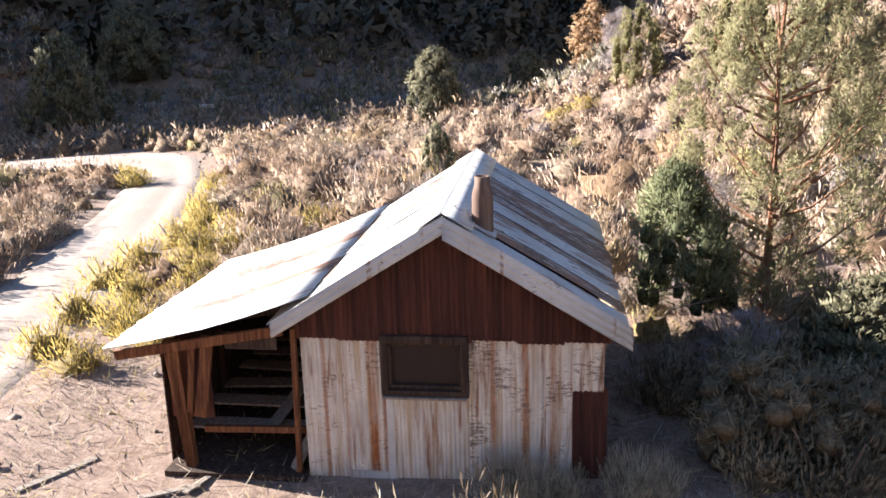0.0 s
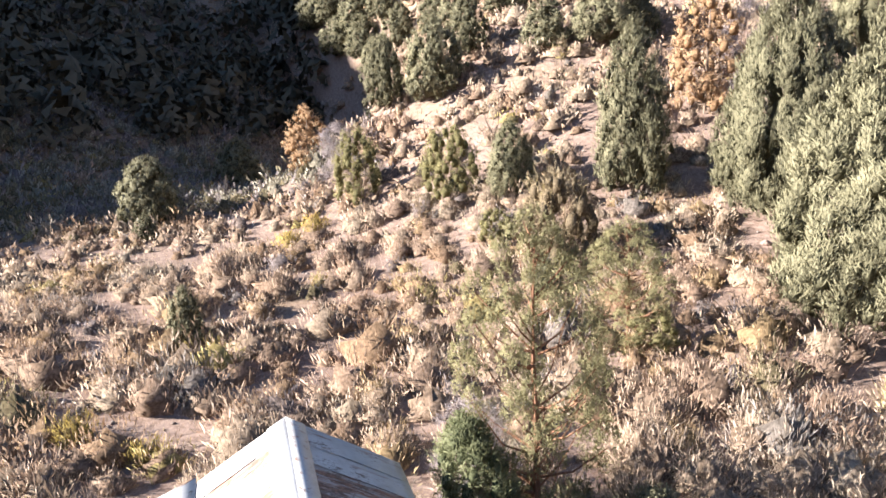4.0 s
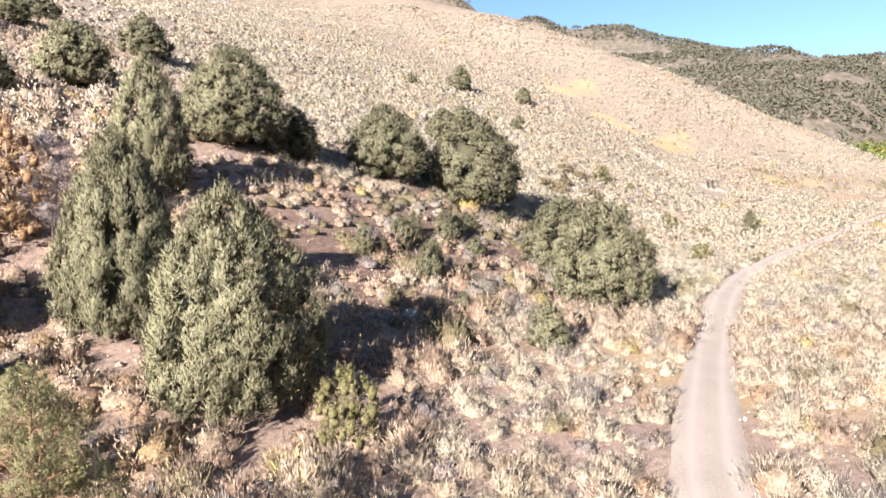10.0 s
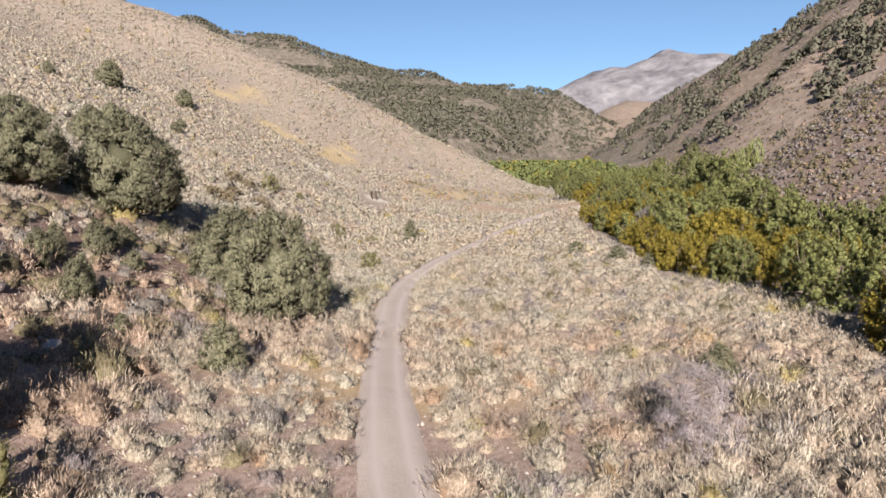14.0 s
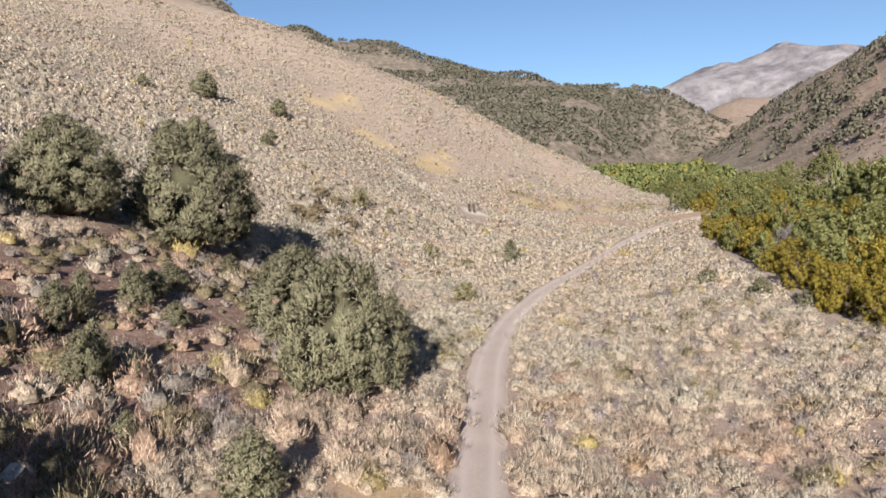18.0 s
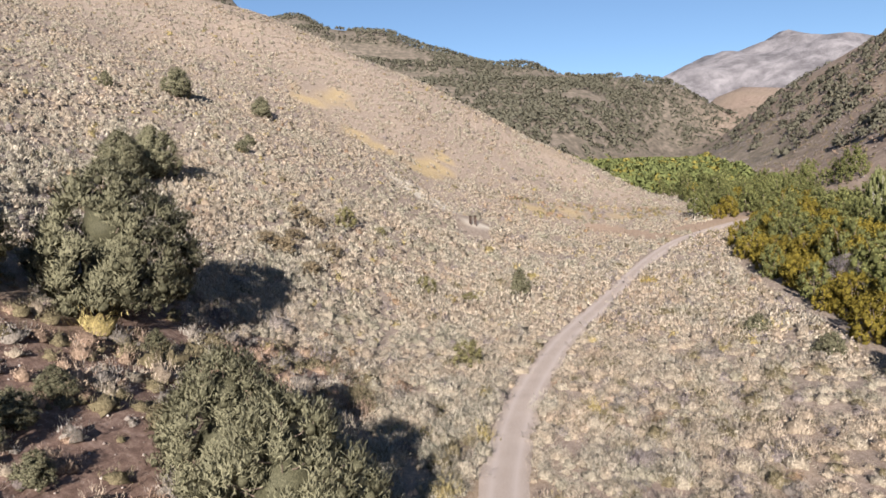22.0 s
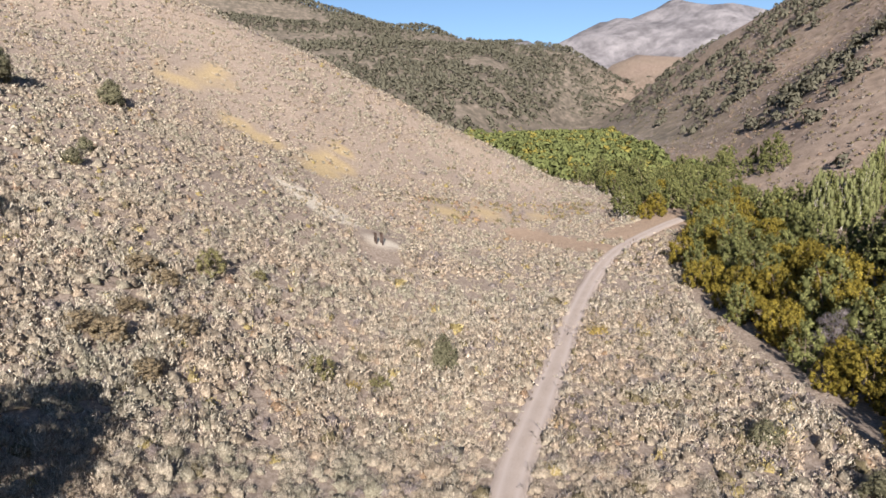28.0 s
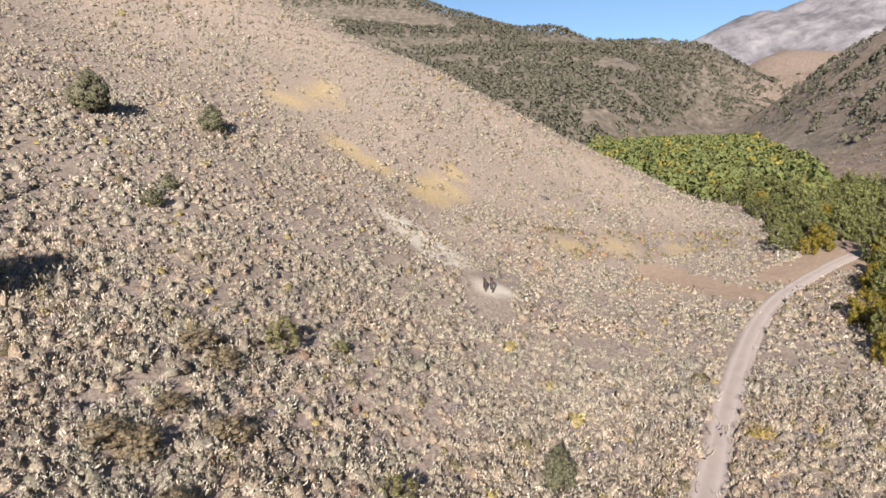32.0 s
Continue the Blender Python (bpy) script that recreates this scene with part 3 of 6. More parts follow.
def bush_shape(rng, n, width, ring=7, long=0.20, full=(0.52, 0.80), each=6):
    """A mound about 1 m across and 0.7 m high: a lumpy heart set all over with short upright shoots."""
    ph = rng.uniform(0, 6.3, 4)

    def skin(a, el):
        r = 0.46 * (1 + 0.26 * np.sin(2 * a + ph[0]) * np.cos(el) + 0.22 * np.sin(3 * a + ph[1] + 3 * el) + 0.10 * np.sin(7 * a + ph[2] + 5 * el))
        return np.column_stack((np.cos(a) * np.cos(el) * r, np.sin(a) * np.cos(el) * r, np.sin(el) * r * 0.92))

    rows = 4 if ring > 8 else 3 if ring > 5 else 2
    heart = []
    ang = np.arange(ring) * 2 * np.pi / ring
    rims = [skin(ang + 0.3 * e, np.full(ring, e)) * rng.uniform(*full, (ring, 1)) for e in np.linspace(-0.12, 1.15, rows)]
    top = skin(np.zeros(1), np.full(1, 1.57))[0] * 0.74
    for lo, hi in zip(rims, rims[1:]):
        for k in range(ring):
            j = (k + 1) % ring
            heart += [lo[k], lo[j], hi[j], lo[k], hi[j], hi[k]]
    for k in range(ring):
        heart += [rims[-1][k], rims[-1][(k + 1) % ring], top]
    # shoots stand together in upright tufts
    m = max(5, n // each)
    a = np.arange(m) * 2.4 + rng.uniform(-0.5, 0.5, m)
    s = skin(a, np.arcsin(np.clip((np.arange(m) + rng.uniform(0, 1, m)) / m, 0.05, 1)))
    lean = s / (np.linalg.norm(s, axis=1, keepdims=True) + 1e-6) * 0.55 + np.array((0, 0, 0.75)) + rng.normal(0, 0.16, (m, 3))
    turned = s * np.array((1, 1, 1.3)) + np.array((0, 0, 0.06)) + rng.normal(0, 0.13, (m, 3))
    k = np.arange(m * each) % m
    n = len(k)
    out = lean[k] + rng.normal(0, 0.28, (n, 3))
    out /= np.linalg.norm(out, axis=1, keepdims=True)
    root = s[k] * rng.uniform(0.70, 0.96, (n, 1)) + rng.normal(0, 0.05, (n, 3))
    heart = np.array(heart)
    # marks the heart, which the material darkens as painted inner shade
    heart_mask = np.concatenate((np.ones(len(heart)), np.zeros(3 * n)))
    hn = heart * np.array((1, 1, 1.3)) + np.array((0, 0, 0.05))
    hn /= np.linalg.norm(hn, axis=1, keepdims=True)
    bv, bn = blades(rng, root, root + out * long * rng.uniform(0.6, 1.3, (n, 1)), rng.uniform(0.7, 1.3, n) * width, turned[k] + rng.normal(0, 0.05, (n, 3)))
    return heart_mask, np.concatenate((heart, bv)), np.concatenate((hn, bn))


def scatter(name, label, spots, sizes, tints, shapes, seed, talls=(0.85, 1.40)):
    """Many bushes in one mesh, each turned, sized and tinted."""
    rng = np.random.default_rng(seed)
    pick = rng.integers(0, len(shapes), len(spots))
    turn = rng.uniform(0, 2 * np.pi, len(spots))
    allv, allt, alld, alln = [], [], [], []
    for k, (heart_mask, sh, nr) in enumerate(shapes):
        sel = np.nonzero(pick == k)[0]
        if not len(sel):
            continue
        c, s = np.cos(turn[sel])[:, None], np.sin(turn[sel])[:, None]
        sz = sizes[sel][:, None]
        tall = rng.uniform(*talls, (len(sel), 1))
        vx = (sh[:, 0] * c - sh[:, 1] * s) * sz + spots[sel, 0][:, None]
        vy = (sh[:, 0] * s + sh[:, 1] * c) * sz + spots[sel, 1][:, None]
        vz = sh[:, 2] * sz * tall + spots[sel, 2][:, None] - 0.04
        allv.append(np.stack((vx, vy, vz), 2).reshape(-1, 3))
        allt.append(np.repeat(tints[sel], len(sh)))
        alld.append(np.tile(heart_mask, len(sel)))
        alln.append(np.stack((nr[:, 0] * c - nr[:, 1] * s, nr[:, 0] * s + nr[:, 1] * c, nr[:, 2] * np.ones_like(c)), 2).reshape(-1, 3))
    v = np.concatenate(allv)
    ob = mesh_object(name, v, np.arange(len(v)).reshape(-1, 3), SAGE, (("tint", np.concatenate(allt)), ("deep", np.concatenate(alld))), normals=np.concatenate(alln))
    return tagged(ob, label, "scrub", kind="stuff")


def path_distance(x, y):
    """How far a place is from the line over which the open country is seen."""
    t = np.clip(((x + 8) * 79 + (y - 3) * -20) / (79 ** 2 + 20 ** 2), 0, 1)
    return np.hypot(x + 8 - 79 * t, y - 3 + 20 * t)


CLEAR = []  # places kept free of scrub: x, y, radius


def clear_of(x, y):
    ok = road_distance_c(x, y) > np.where((x < -6) & (y > 4), np.where((y > 41) & (x > -40), 3.9, 2.6), 2.0)
    for cx, cy, r in CLEAR:
        ok &= np.hypot(x - cx, y - cy) > r
    return ok


def build_scrub():
    rng = np.random.default_rng(5)
    boxes = ((-50, 90, -100, 80, 0.78), (90, 150, -100, 80, 1.15), (150, 330, -180, 100, 0.9), (-110, 90, 80, 130, 0.85), (-110, 90, 130, 200, 0.40), (90, 330, 80, 160, 0.30), (150, 420, 100, 220, 0.22))
    xs, ys = [], []
    for x0, x1, y0, y1, dens in boxes:
        n = int((x1 - x0) * (y1 - y0) * dens)
        xs.append(rng.uniform(x0, x1, n))
        ys.append(rng.uniform(y0, y1, n))
    x, y = np.concatenate(xs), np.concatenate(ys)
    n = len(x)
    u, v = SA * x + CA * y, CA * x - SA * y
    d = path_distance(x, y)
    seen = (u > np.interp(v, (30, 76, 95, 140, 170, 200, 235, 260, 300, 350), (-27, -29, -19, -16, -12, -23, -31, -23, -21, -17))) & ~((v < 25) & (u < -16)) & (v < 400)
    bare = value_noise(x, y, 11, 41) * 0.6 + value_noise(x, y, 4, 42) * 0.4
    keep = seen & (rng.uniform(size=n) < np.where(bare > np.where((x < 25) & (y > 15), 0.45, 0.30), 0.6, 1.0)) & (rng.uniform(size=n) < np.where(d > 105, np.where(x < 235, 0.75, 0.52), 1.0))
    keep &= (capsule(x, y, 194, -92, 214, -84) > 5.0) & (capsule(x, y, 178, -39, 191, -42) > 4.0)
    keep &= capsule(x, y, 202, -106, 222, -136) > 6
    off = ((x < -14) & (y < 12)) | (y - 3 < -1.38 * (x + 8) - 6)
    d = np.where(off, 104.0, d)
    keep &= ~off | (rng.uniform(size=n) < 0.6)
    duff = duff_zone(x, y) < 1
    keep &= ~duff | (rng.uniform(size=n) < 0.5)
    for cx, cy, r in STRAW:
        keep &= (np.hypot(x - cx, y - cy) > r * 0.8) | (rng.uniform(size=n) < 0.25)
    x, y, d, v = x[keep], y[keep], d[keep], v[keep]
    ok = clear_of(x, y)
    x, y, d, v = x[ok], y[ok], d[ok], v[ok]
    z = height(x, y)
    spots = np.column_stack((x, y, z))
    size = np.clip(1.38 * np.exp(0.30 * rng.normal(size=len(x))), 0.65, 2.6) * (1 + 0.25 * value_noise(x, y, 13, 43))
    size *= np.where(d > 105, 1.40, np.where(d > 44, 1.36, 1.28))
    size *= np.where((y > 36) & (x < 70), 1.22, 1.0)
    patch = value_noise(x, y, 9, 44)
    tint = np.clip(np.where((x < 45) & (y > 8), 0.11, np.where(v > 60, 0.39, 0.28)) + 0.07 * rng.normal(size=len(x)) + 0.10 * patch, 0.0, 0.58)
    south = (v > 55) & (SA * x + CA * y < np.interp(v, (60, 80, 140, 195, 230), (16, 14, 9.7, -1.3, -18)))
    tint = np.where(south, 0.90 * tint, tint)
    odd = rng.uniform(size=len(x))
    rusty = odd < np.where((x < 25) & (y > 15), 0.30, np.where(v > 60, 0.012, 0.06))
    tint = np.where(rusty, rng.uniform(0.74, 0.83, len(x)), tint)
    tint = np.where(odd > np.where(v > 60, 0.986, 0.98), rng.uniform(0.88, 0.93, len(x)), tint)
    tint = np.where((odd > np.where(south, 0.87, 0.91)) & (odd <= 0.965), rng.uniform(0.62, 0.68, len(x)), tint)
    tint = np.where((odd > np.where(south, 0.78, 0.89)) & (odd <= np.where(south, 0.87, 0.91)), 0.955, tint)
    # greyer sage past the shadow line, dark tints adding shade by colour
    shady = (0.43 * x + 0.903 * y > 53) & (x < 15)
    tint = np.where(shady & (odd < 0.8), rng.choice((0.5, 0.58, 0.66, 0.955, 0.955), len(x)), tint)
    tint = np.where((duff_zone(x, y) < 1) & (odd < 0.75), rng.choice((0.0, 0.04, 0.62, 0.955, 0.955), len(x)), tint)
    strip = (capsule(x, y, 222, -66, 242, -118) < 7) & (odd < 0.7)
    tint = np.where(strip, rng.choice((0.80, 0.86, 0.955, 0.955, 0.93, 0.56), len(x)), tint)
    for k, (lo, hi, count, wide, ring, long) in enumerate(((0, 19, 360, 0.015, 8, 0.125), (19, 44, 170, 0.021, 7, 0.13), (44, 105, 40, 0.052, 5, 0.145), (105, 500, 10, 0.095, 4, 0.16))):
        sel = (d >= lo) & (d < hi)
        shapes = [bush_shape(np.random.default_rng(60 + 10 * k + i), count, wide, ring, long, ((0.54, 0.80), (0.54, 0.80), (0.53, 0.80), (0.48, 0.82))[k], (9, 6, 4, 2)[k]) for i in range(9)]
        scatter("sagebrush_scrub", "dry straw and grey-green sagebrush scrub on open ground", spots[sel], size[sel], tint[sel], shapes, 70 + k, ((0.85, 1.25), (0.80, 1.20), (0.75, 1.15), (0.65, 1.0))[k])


def crown_blades(rng, lobes, per, long, wide, up=0.5, shoots=4, heart=0.6, middle=None, whole=0.35):
    """Leaf tufts over the lobes of a crown. Each lobe: centre x, y, z and radius; per: tufts for a square metre."""
    out, deep, norm = [], [], []
    for cx, cy, cz, r in lobes:
        core, r = r < 0, abs(r)
        c = np.array((cx, cy, cz))
        away = c - middle
        away = away / (np.linalg.norm(away) + 1e-6)
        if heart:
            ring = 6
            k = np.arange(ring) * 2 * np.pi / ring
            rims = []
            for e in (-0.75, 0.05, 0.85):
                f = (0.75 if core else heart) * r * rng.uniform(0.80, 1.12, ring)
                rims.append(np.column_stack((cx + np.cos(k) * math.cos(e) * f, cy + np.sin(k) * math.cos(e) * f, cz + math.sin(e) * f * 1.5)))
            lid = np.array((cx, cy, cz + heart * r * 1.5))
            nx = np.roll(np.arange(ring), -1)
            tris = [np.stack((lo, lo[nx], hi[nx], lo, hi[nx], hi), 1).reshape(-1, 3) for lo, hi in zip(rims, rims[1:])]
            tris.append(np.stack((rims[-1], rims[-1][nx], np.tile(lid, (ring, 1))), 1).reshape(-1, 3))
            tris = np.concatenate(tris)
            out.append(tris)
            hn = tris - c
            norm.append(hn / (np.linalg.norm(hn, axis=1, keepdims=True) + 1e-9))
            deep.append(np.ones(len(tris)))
        if core:
            continue
        n = max(6, int(per * r * r))
        d = rng.normal(size=(n, 3))
        d /= np.linalg.norm(d, axis=1, keepdims=True)
        d[:, 2] = np.where(rng.uniform(size=n) < 0.70, np.abs(d[:, 2]), d[:, 2])
        p = c + d * r * rng.uniform(0.62, 1.0, (n, 1)) * np.array((0.92, 0.92, 1.5))
        for _ in range(shoots):
            w = d * np.array((0.55, 0.55, 0.4)) + rng.normal(0, 0.50, (n, 3)) + np.array((0, 0, up))
            w /= np.linalg.norm(w, axis=1, keepdims=True)
            q = p + rng.normal(0, 0.30 * long, (n, 3))
            bv, bn = blades(rng, q - w * long * 0.2, q + w * long * rng.uniform(0.5, 1.0, (n, 1)), wide, d * (1.15 - whole) + away * whole + rng.normal(0, 0.25, (n, 3)) + np.array((0, 0, 0.12)))
            out.append(bv)
            norm.append(bn)
            deep.append(np.zeros(len(bv)))
    return np.concatenate(out), np.concatenate(deep), np.concatenate(norm)


def limb_tube(bm, points, radii, sides=7):
    rings = []
    for i, p in enumerate(points):
        a, b = points[max(i - 1, 0)], points[min(i + 1, len(points) - 1)]
        q = (b - a).to_track_quat("Z", "Y")
        rings.append([bm.verts.new(p + q @ Vector((math.cos(k * 2 * math.pi / sides) * radii[i], math.sin(k * 2 * math.pi / sides) * radii[i], 0))) for k in range(sides)])
    for r, s in zip(rings, rings[1:]):
        for k in range(sides):
            bm.faces.new((r[k], r[(k + 1) % sides], s[(k + 1) % sides], s[k]))
    bm.faces.new(rings[-1])
    bm.faces.new(rings[0][::-1])


def part(name, bm, mat, parent, label=""):
    me = bpy.data.meshes.new(name)
    bm.to_mesh(me)
    bm.free()
    me.materials.append(mat)
    ob = new(name, me)
    ob.parent = parent
    return tagged(ob, label)


def blade_part(name, shape, mat, parent, label=""):
    verts, deep, normals = shape
    ob = mesh_object(name, verts, np.arange(len(verts)).reshape(-1, 3), mat, (("deep", deep),), normals=normals)
    ob.parent = parent
    return tagged(ob, label)


SIZES = {}


def tree(kind, seed, tall, radius, leaf, bark, label, category, shape="round", lobes=34, per=60, long=0.26, wide=0.09, base=0.12, trunk_r=0.16, stems=1, bare=0.0, shoots=4, heart=0.55, lump=1.0):
    """One tree at the origin: trunk with limbs, and a crown of tufts carried on the limbs."""
    rng = np.random.default_rng(seed)
    root = tagged(new(kind), label, category)
    SIZES[root.name] = (2 * radius, tall * 1.02)
    places = []
    for i in range(lobes):
        f = (i + rng.uniform(0, 1)) / lobes
        if shape == "dome":
            f = 1 - (1 - f) ** 0.72
            prof = (1 - f ** 2.3) ** 0.66 * min(1, 0.80 + 1.2 * f)
        elif shape == "tall":
            prof = math.sin(math.pi * min(1, 0.18 + 0.82 * f)) ** 0.6
        else:
            prof = math.sqrt(max(0.06, 1 - (1.45 * f - 0.48) ** 2))
        a = i * 2.4 + rng.uniform(-0.5, 0.5)
        rr = radius * prof * (rng.uniform(0.62, 0.86) if rng.uniform() < 0.78 else rng.uniform(0.05, 0.5))
        zz = tall * (base + (0.95 - base) * f)
        if shape == "dome":
            # upright plumes packed over a domed crown with a few deep folds
            fold = 1 + 0.10 * math.sin(3 * a + seed) + 0.07 * math.sin(5 * a + 2 * seed + 4 * f)
            r = lump * rng.uniform(0.36, 0.62) * (0.72 + 0.28 * prof)
            rr = max(0.0, radius * prof * fold * (rng.uniform(0.80, 1.0) if rng.uniform() < 0.85 else rng.uniform(0.5, 0.8)) - 0.6 * r)
            places.append((math.cos(a) * rr, math.sin(a) * rr, min(zz, tall - 1.4 * r), r))
            continue
        places.append((math.cos(a) * rr, math.sin(a) * rr, zz, lump * radius * rng.uniform(0.17, 0.30) * (0.55 + 0.45 * prof)))
    bm = bmesh.new()
    for s in range(stems):
        ang = s * 2.1 + rng.uniform(0, 1)
        spread = 0 if stems == 1 else radius * 0.45
        pts = [Vector((math.cos(ang) * spread * k / 5 + rng.normal(0, 0.03) * k, math.sin(ang) * spread * k / 5 + rng.normal(0, 0.03) * k, -0.15 + tall * 0.90 * k / 5)) for k in range(6)]
        limb_tube(bm, pts, [trunk_r * (1.25 if k == 0 else 1) * (1 - 0.16 * k) for k in range(6)])
    for px, py, pz, r in places:
        if rng.uniform() < (0.15 if shape == "dome" else 0.22 if per < 20 else 0.62):
            z0 = max(0.1, pz - math.hypot(px, py) * rng.uniform(0.3, 0.9))
            e = Vector((px, py, pz))
            s = Vector((px * 0.06, py * 0.06, z0))
            m = (s + e) / 2 + Vector((0, 0, -0.05 * tall * rng.uniform(0, 1)))
            limb_tube(bm, [s, m, e], [trunk_r * 0.28, trunk_r * 0.18, 0.015], 4)
    part("trunk", bm, bark, root)
    full = [p for p in places if rng.uniform() >= bare]
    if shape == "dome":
        # solid inner cores, coloured dark to stand in for the crown's inner shade
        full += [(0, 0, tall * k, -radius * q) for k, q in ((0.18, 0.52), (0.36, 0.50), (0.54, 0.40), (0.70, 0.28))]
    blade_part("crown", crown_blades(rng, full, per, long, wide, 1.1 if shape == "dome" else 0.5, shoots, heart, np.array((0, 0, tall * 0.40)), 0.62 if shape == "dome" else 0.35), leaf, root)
    return root


def plant(proto, x, y, wide, tall, turn=0.0, lean=0.0):
    """A copy of a tree of that width and height."""
    w, h = SIZES[proto.name]
    return copy_thing(proto, pose(x, y, ground_at(x, y) - 0.05, lean, lean * 0.6, turn) @ Matrix.Diagonal((wide / w, wide / w, tall / h, 1)))


# the cabin
def metal_sheet(name, rusty, seed, pale=(0.62, 0.62, 0.61), run=(1, 1, 0.10), fine=(0.5, 0.5, 2.4), marks=()):
    """Galvanised sheet with streaks of rust that run down it."""
    m, n, l, b = material(name, 0.5, 0.15, 0.5)
    o = n.new("ShaderNodeObjectInfo")
    off = n.new("ShaderNodeVectorMath")
    off.operation = "MULTIPLY_ADD"
    l.new(o.outputs["Random"], off.inputs[0])
    off.inputs[1].default_value = (37, 11, 53)
    l.new(n.new("ShaderNodeTexCoord").outputs["Object"], off.inputs[2])
    c = off.outputs["Vector"]
    streak = noise_tex(n, l, 0.16, 4, 0.6, c, run)
    spots = noise_tex(n, l, 0.07, 5, 0.7, c, fine)
    patch = noise_tex(n, l, 0.9, 4, 0.6, c)
    col = ramp(n, l, patch, (0.3, tuple(k * 0.72 for k in pale)), (0.55, pale), (0.75, tuple(min(1, k * 1.14) for k in pale)))
    rust = ramp(n, l, noise_tex(n, l, 0.05, 4, 0.7, c), (0.3, (0.10, 0.035, 0.018)), (0.55, (0.27, 0.105, 0.045)), (0.75, (0.42, 0.20, 0.09)))
    col = mix(n, l, ramp(n, l, streak, (0.60 - rusty * 0.2, (0, 0, 0)), (0.72 - rusty * 0.2, (0.85, 0.85, 0.85))), col, rust)
    if marks:
        # rust that has run down from nails and seams along the wall
        d = n.new("ShaderNodeVectorMath")
        d.operation = "DOT_PRODUCT"
        l.new(n.new("ShaderNodeNewGeometry").outputs["Position"], d.inputs[0])
        d.inputs[1].default_value = (0.9903, -0.1392, 0)
        along = n.new("ShaderNodeMath")
        along.operation = "MULTIPLY_ADD"
        l.new(d.outputs["Value"], along.inputs[0])
        along.inputs[1].default_value, along.inputs[2].default_value = 0.2, 0.5 + 0.2 * 1.353
        wob = n.new("ShaderNodeMath")
        wob.operation = "MULTIPLY_ADD"
        l.new(noise_tex(n, l, 0.25, 3, 0.6), wob.inputs[0])
        wob.inputs[1].default_value = 0.010
        l.new(along.outputs["Value"], wob.inputs[2])
        stops = []
        for s, half, full in marks:
            p = (s + 0.025) * 0.2 + 0.5
            stops += [(p - half * 0.2 - 0.003, (0, 0, 0)), (p - half * 0.1, (full,) * 3), (p + half * 0.1, (full,) * 3), (p + half * 0.2 + 0.003, (0, 0, 0))]
        fade = ramp(n, l, noise_tex(n, l, 0.5, 4, 0.65, None, (3, 3, 0.35)), (0.30, (0.25, 0.25, 0.25)), (0.55, (1, 1, 1)))
        col = mix(n, l, mix(n, l, 1.0, ramp(n, l, wob.outputs["Value"], *stops), fade, "MULTIPLY"), col, ramp(n, l, noise_tex(n, l, 0.08, 4, 0.7), (0.3, (0.20, 0.065, 0.025)), (0.7, (0.46, 0.18, 0.065))))
    if marks:
        ochre = noise_tex(n, l, 0.13, 4, 0.6, c, (1, 1, 0.05))
        col = mix(n, l, ramp(n, l, ochre, (0.52, (0, 0, 0)), (0.66, (0.6, 0.6, 0.6))), col, (0.40, 0.26, 0.12))
    both = mix(n, l, 0.5, spots, patch)
    col = mix(n, l, ramp(n, l, both, (0.585 - rusty * 0.10, (0, 0, 0)), (0.63 - rusty * 0.10, (0.8, 0.8, 0.8))), col, (0.12, 0.075, 0.055))
    l.new(col, b.inputs["Base Color"])
    l.new(ramp(n, l, spots, (0.3, (0.38, 0.38, 0.38)), (0.7, (0.75, 0.75, 0.75))), b.inputs["Roughness"])
    bump(n, l, b, spots, 0.15, 0.01)
    return m


def rust_sheet(name, shades=((0.3, (0.036, 0.017, 0.015)), (0.52, (0.085, 0.034, 0.027)), (0.68, (0.155, 0.060, 0.042)))):
    m, n, l, b = material(name, 0.85, 0.1, 0.2)
    c = n.new("ShaderNodeTexCoord").outputs["Object"]
    f = noise_tex(n, l, 0.16, 5, 0.65, c, (1, 1, 0.06))
    l.new(ramp(n, l, f, *shades), b.inputs["Base Color"])
    bump(n, l, b, f, 0.2, 0.01)
    return m


def wood_material(name, a, c, d):
    m, n, l, b = material(name, 0.85, 0, 0.2)
    o = n.new("ShaderNodeObjectInfo")
    off = n.new("ShaderNodeVectorMath")
    off.operation = "MULTIPLY_ADD"
    l.new(o.outputs["Random"], off.inputs[0])
    off.inputs[1].default_value = (13, 7, 29)
    l.new(n.new("ShaderNodeTexCoord").outputs["Object"], off.inputs[2])
    f = noise_tex(n, l, 0.06, 5, 0.65, off.outputs["Vector"], (1, 1, 0.08))
    l.new(ramp(n, l, f, (0.28, a), (0.5, c), (0.75, d)), b.inputs["Base Color"])
    bump(n, l, b, f, 0.6, 0.015)
    return m


WALL_TIN = metal_sheet("wall_tin", 0.34, 1, (0.72, 0.685, 0.64), marks=((-1.93, 0.03, 0.8), (-1.60, 0.03, 0.6), (-1.18, 0.09, 1.0), (-1.0, 0.04, 0.9), (0.66, 0.05, 0.9), (1.13, 0.06, 1.0), (1.54, 0.055, 1.0)))
ROOF_TIN = metal_sheet("roof_tin", 0.22, 2, (0.54, 0.545, 0.55), (0.12, 1, 0.12), (0.4, 1.5, 0.4))
ROOF_WORN = metal_sheet("worn_roof_tin", 0.80, 3, (0.40, 0.38, 0.37), (0.12, 1, 0.12), (0.4, 1.5, 0.4))
ROOF_RUST = metal_sheet("rusting_roof_tin", 0.92, 5, (0.53, 0.50, 0.48), (0.10, 1, 0.10), (0.4, 1.5, 0.4))
TRIM_TIN = metal_sheet("trim_tin", 0.06, 4, (0.58, 0.585, 0.59))
RUST_TIN = rust_sheet("rusted_tin")
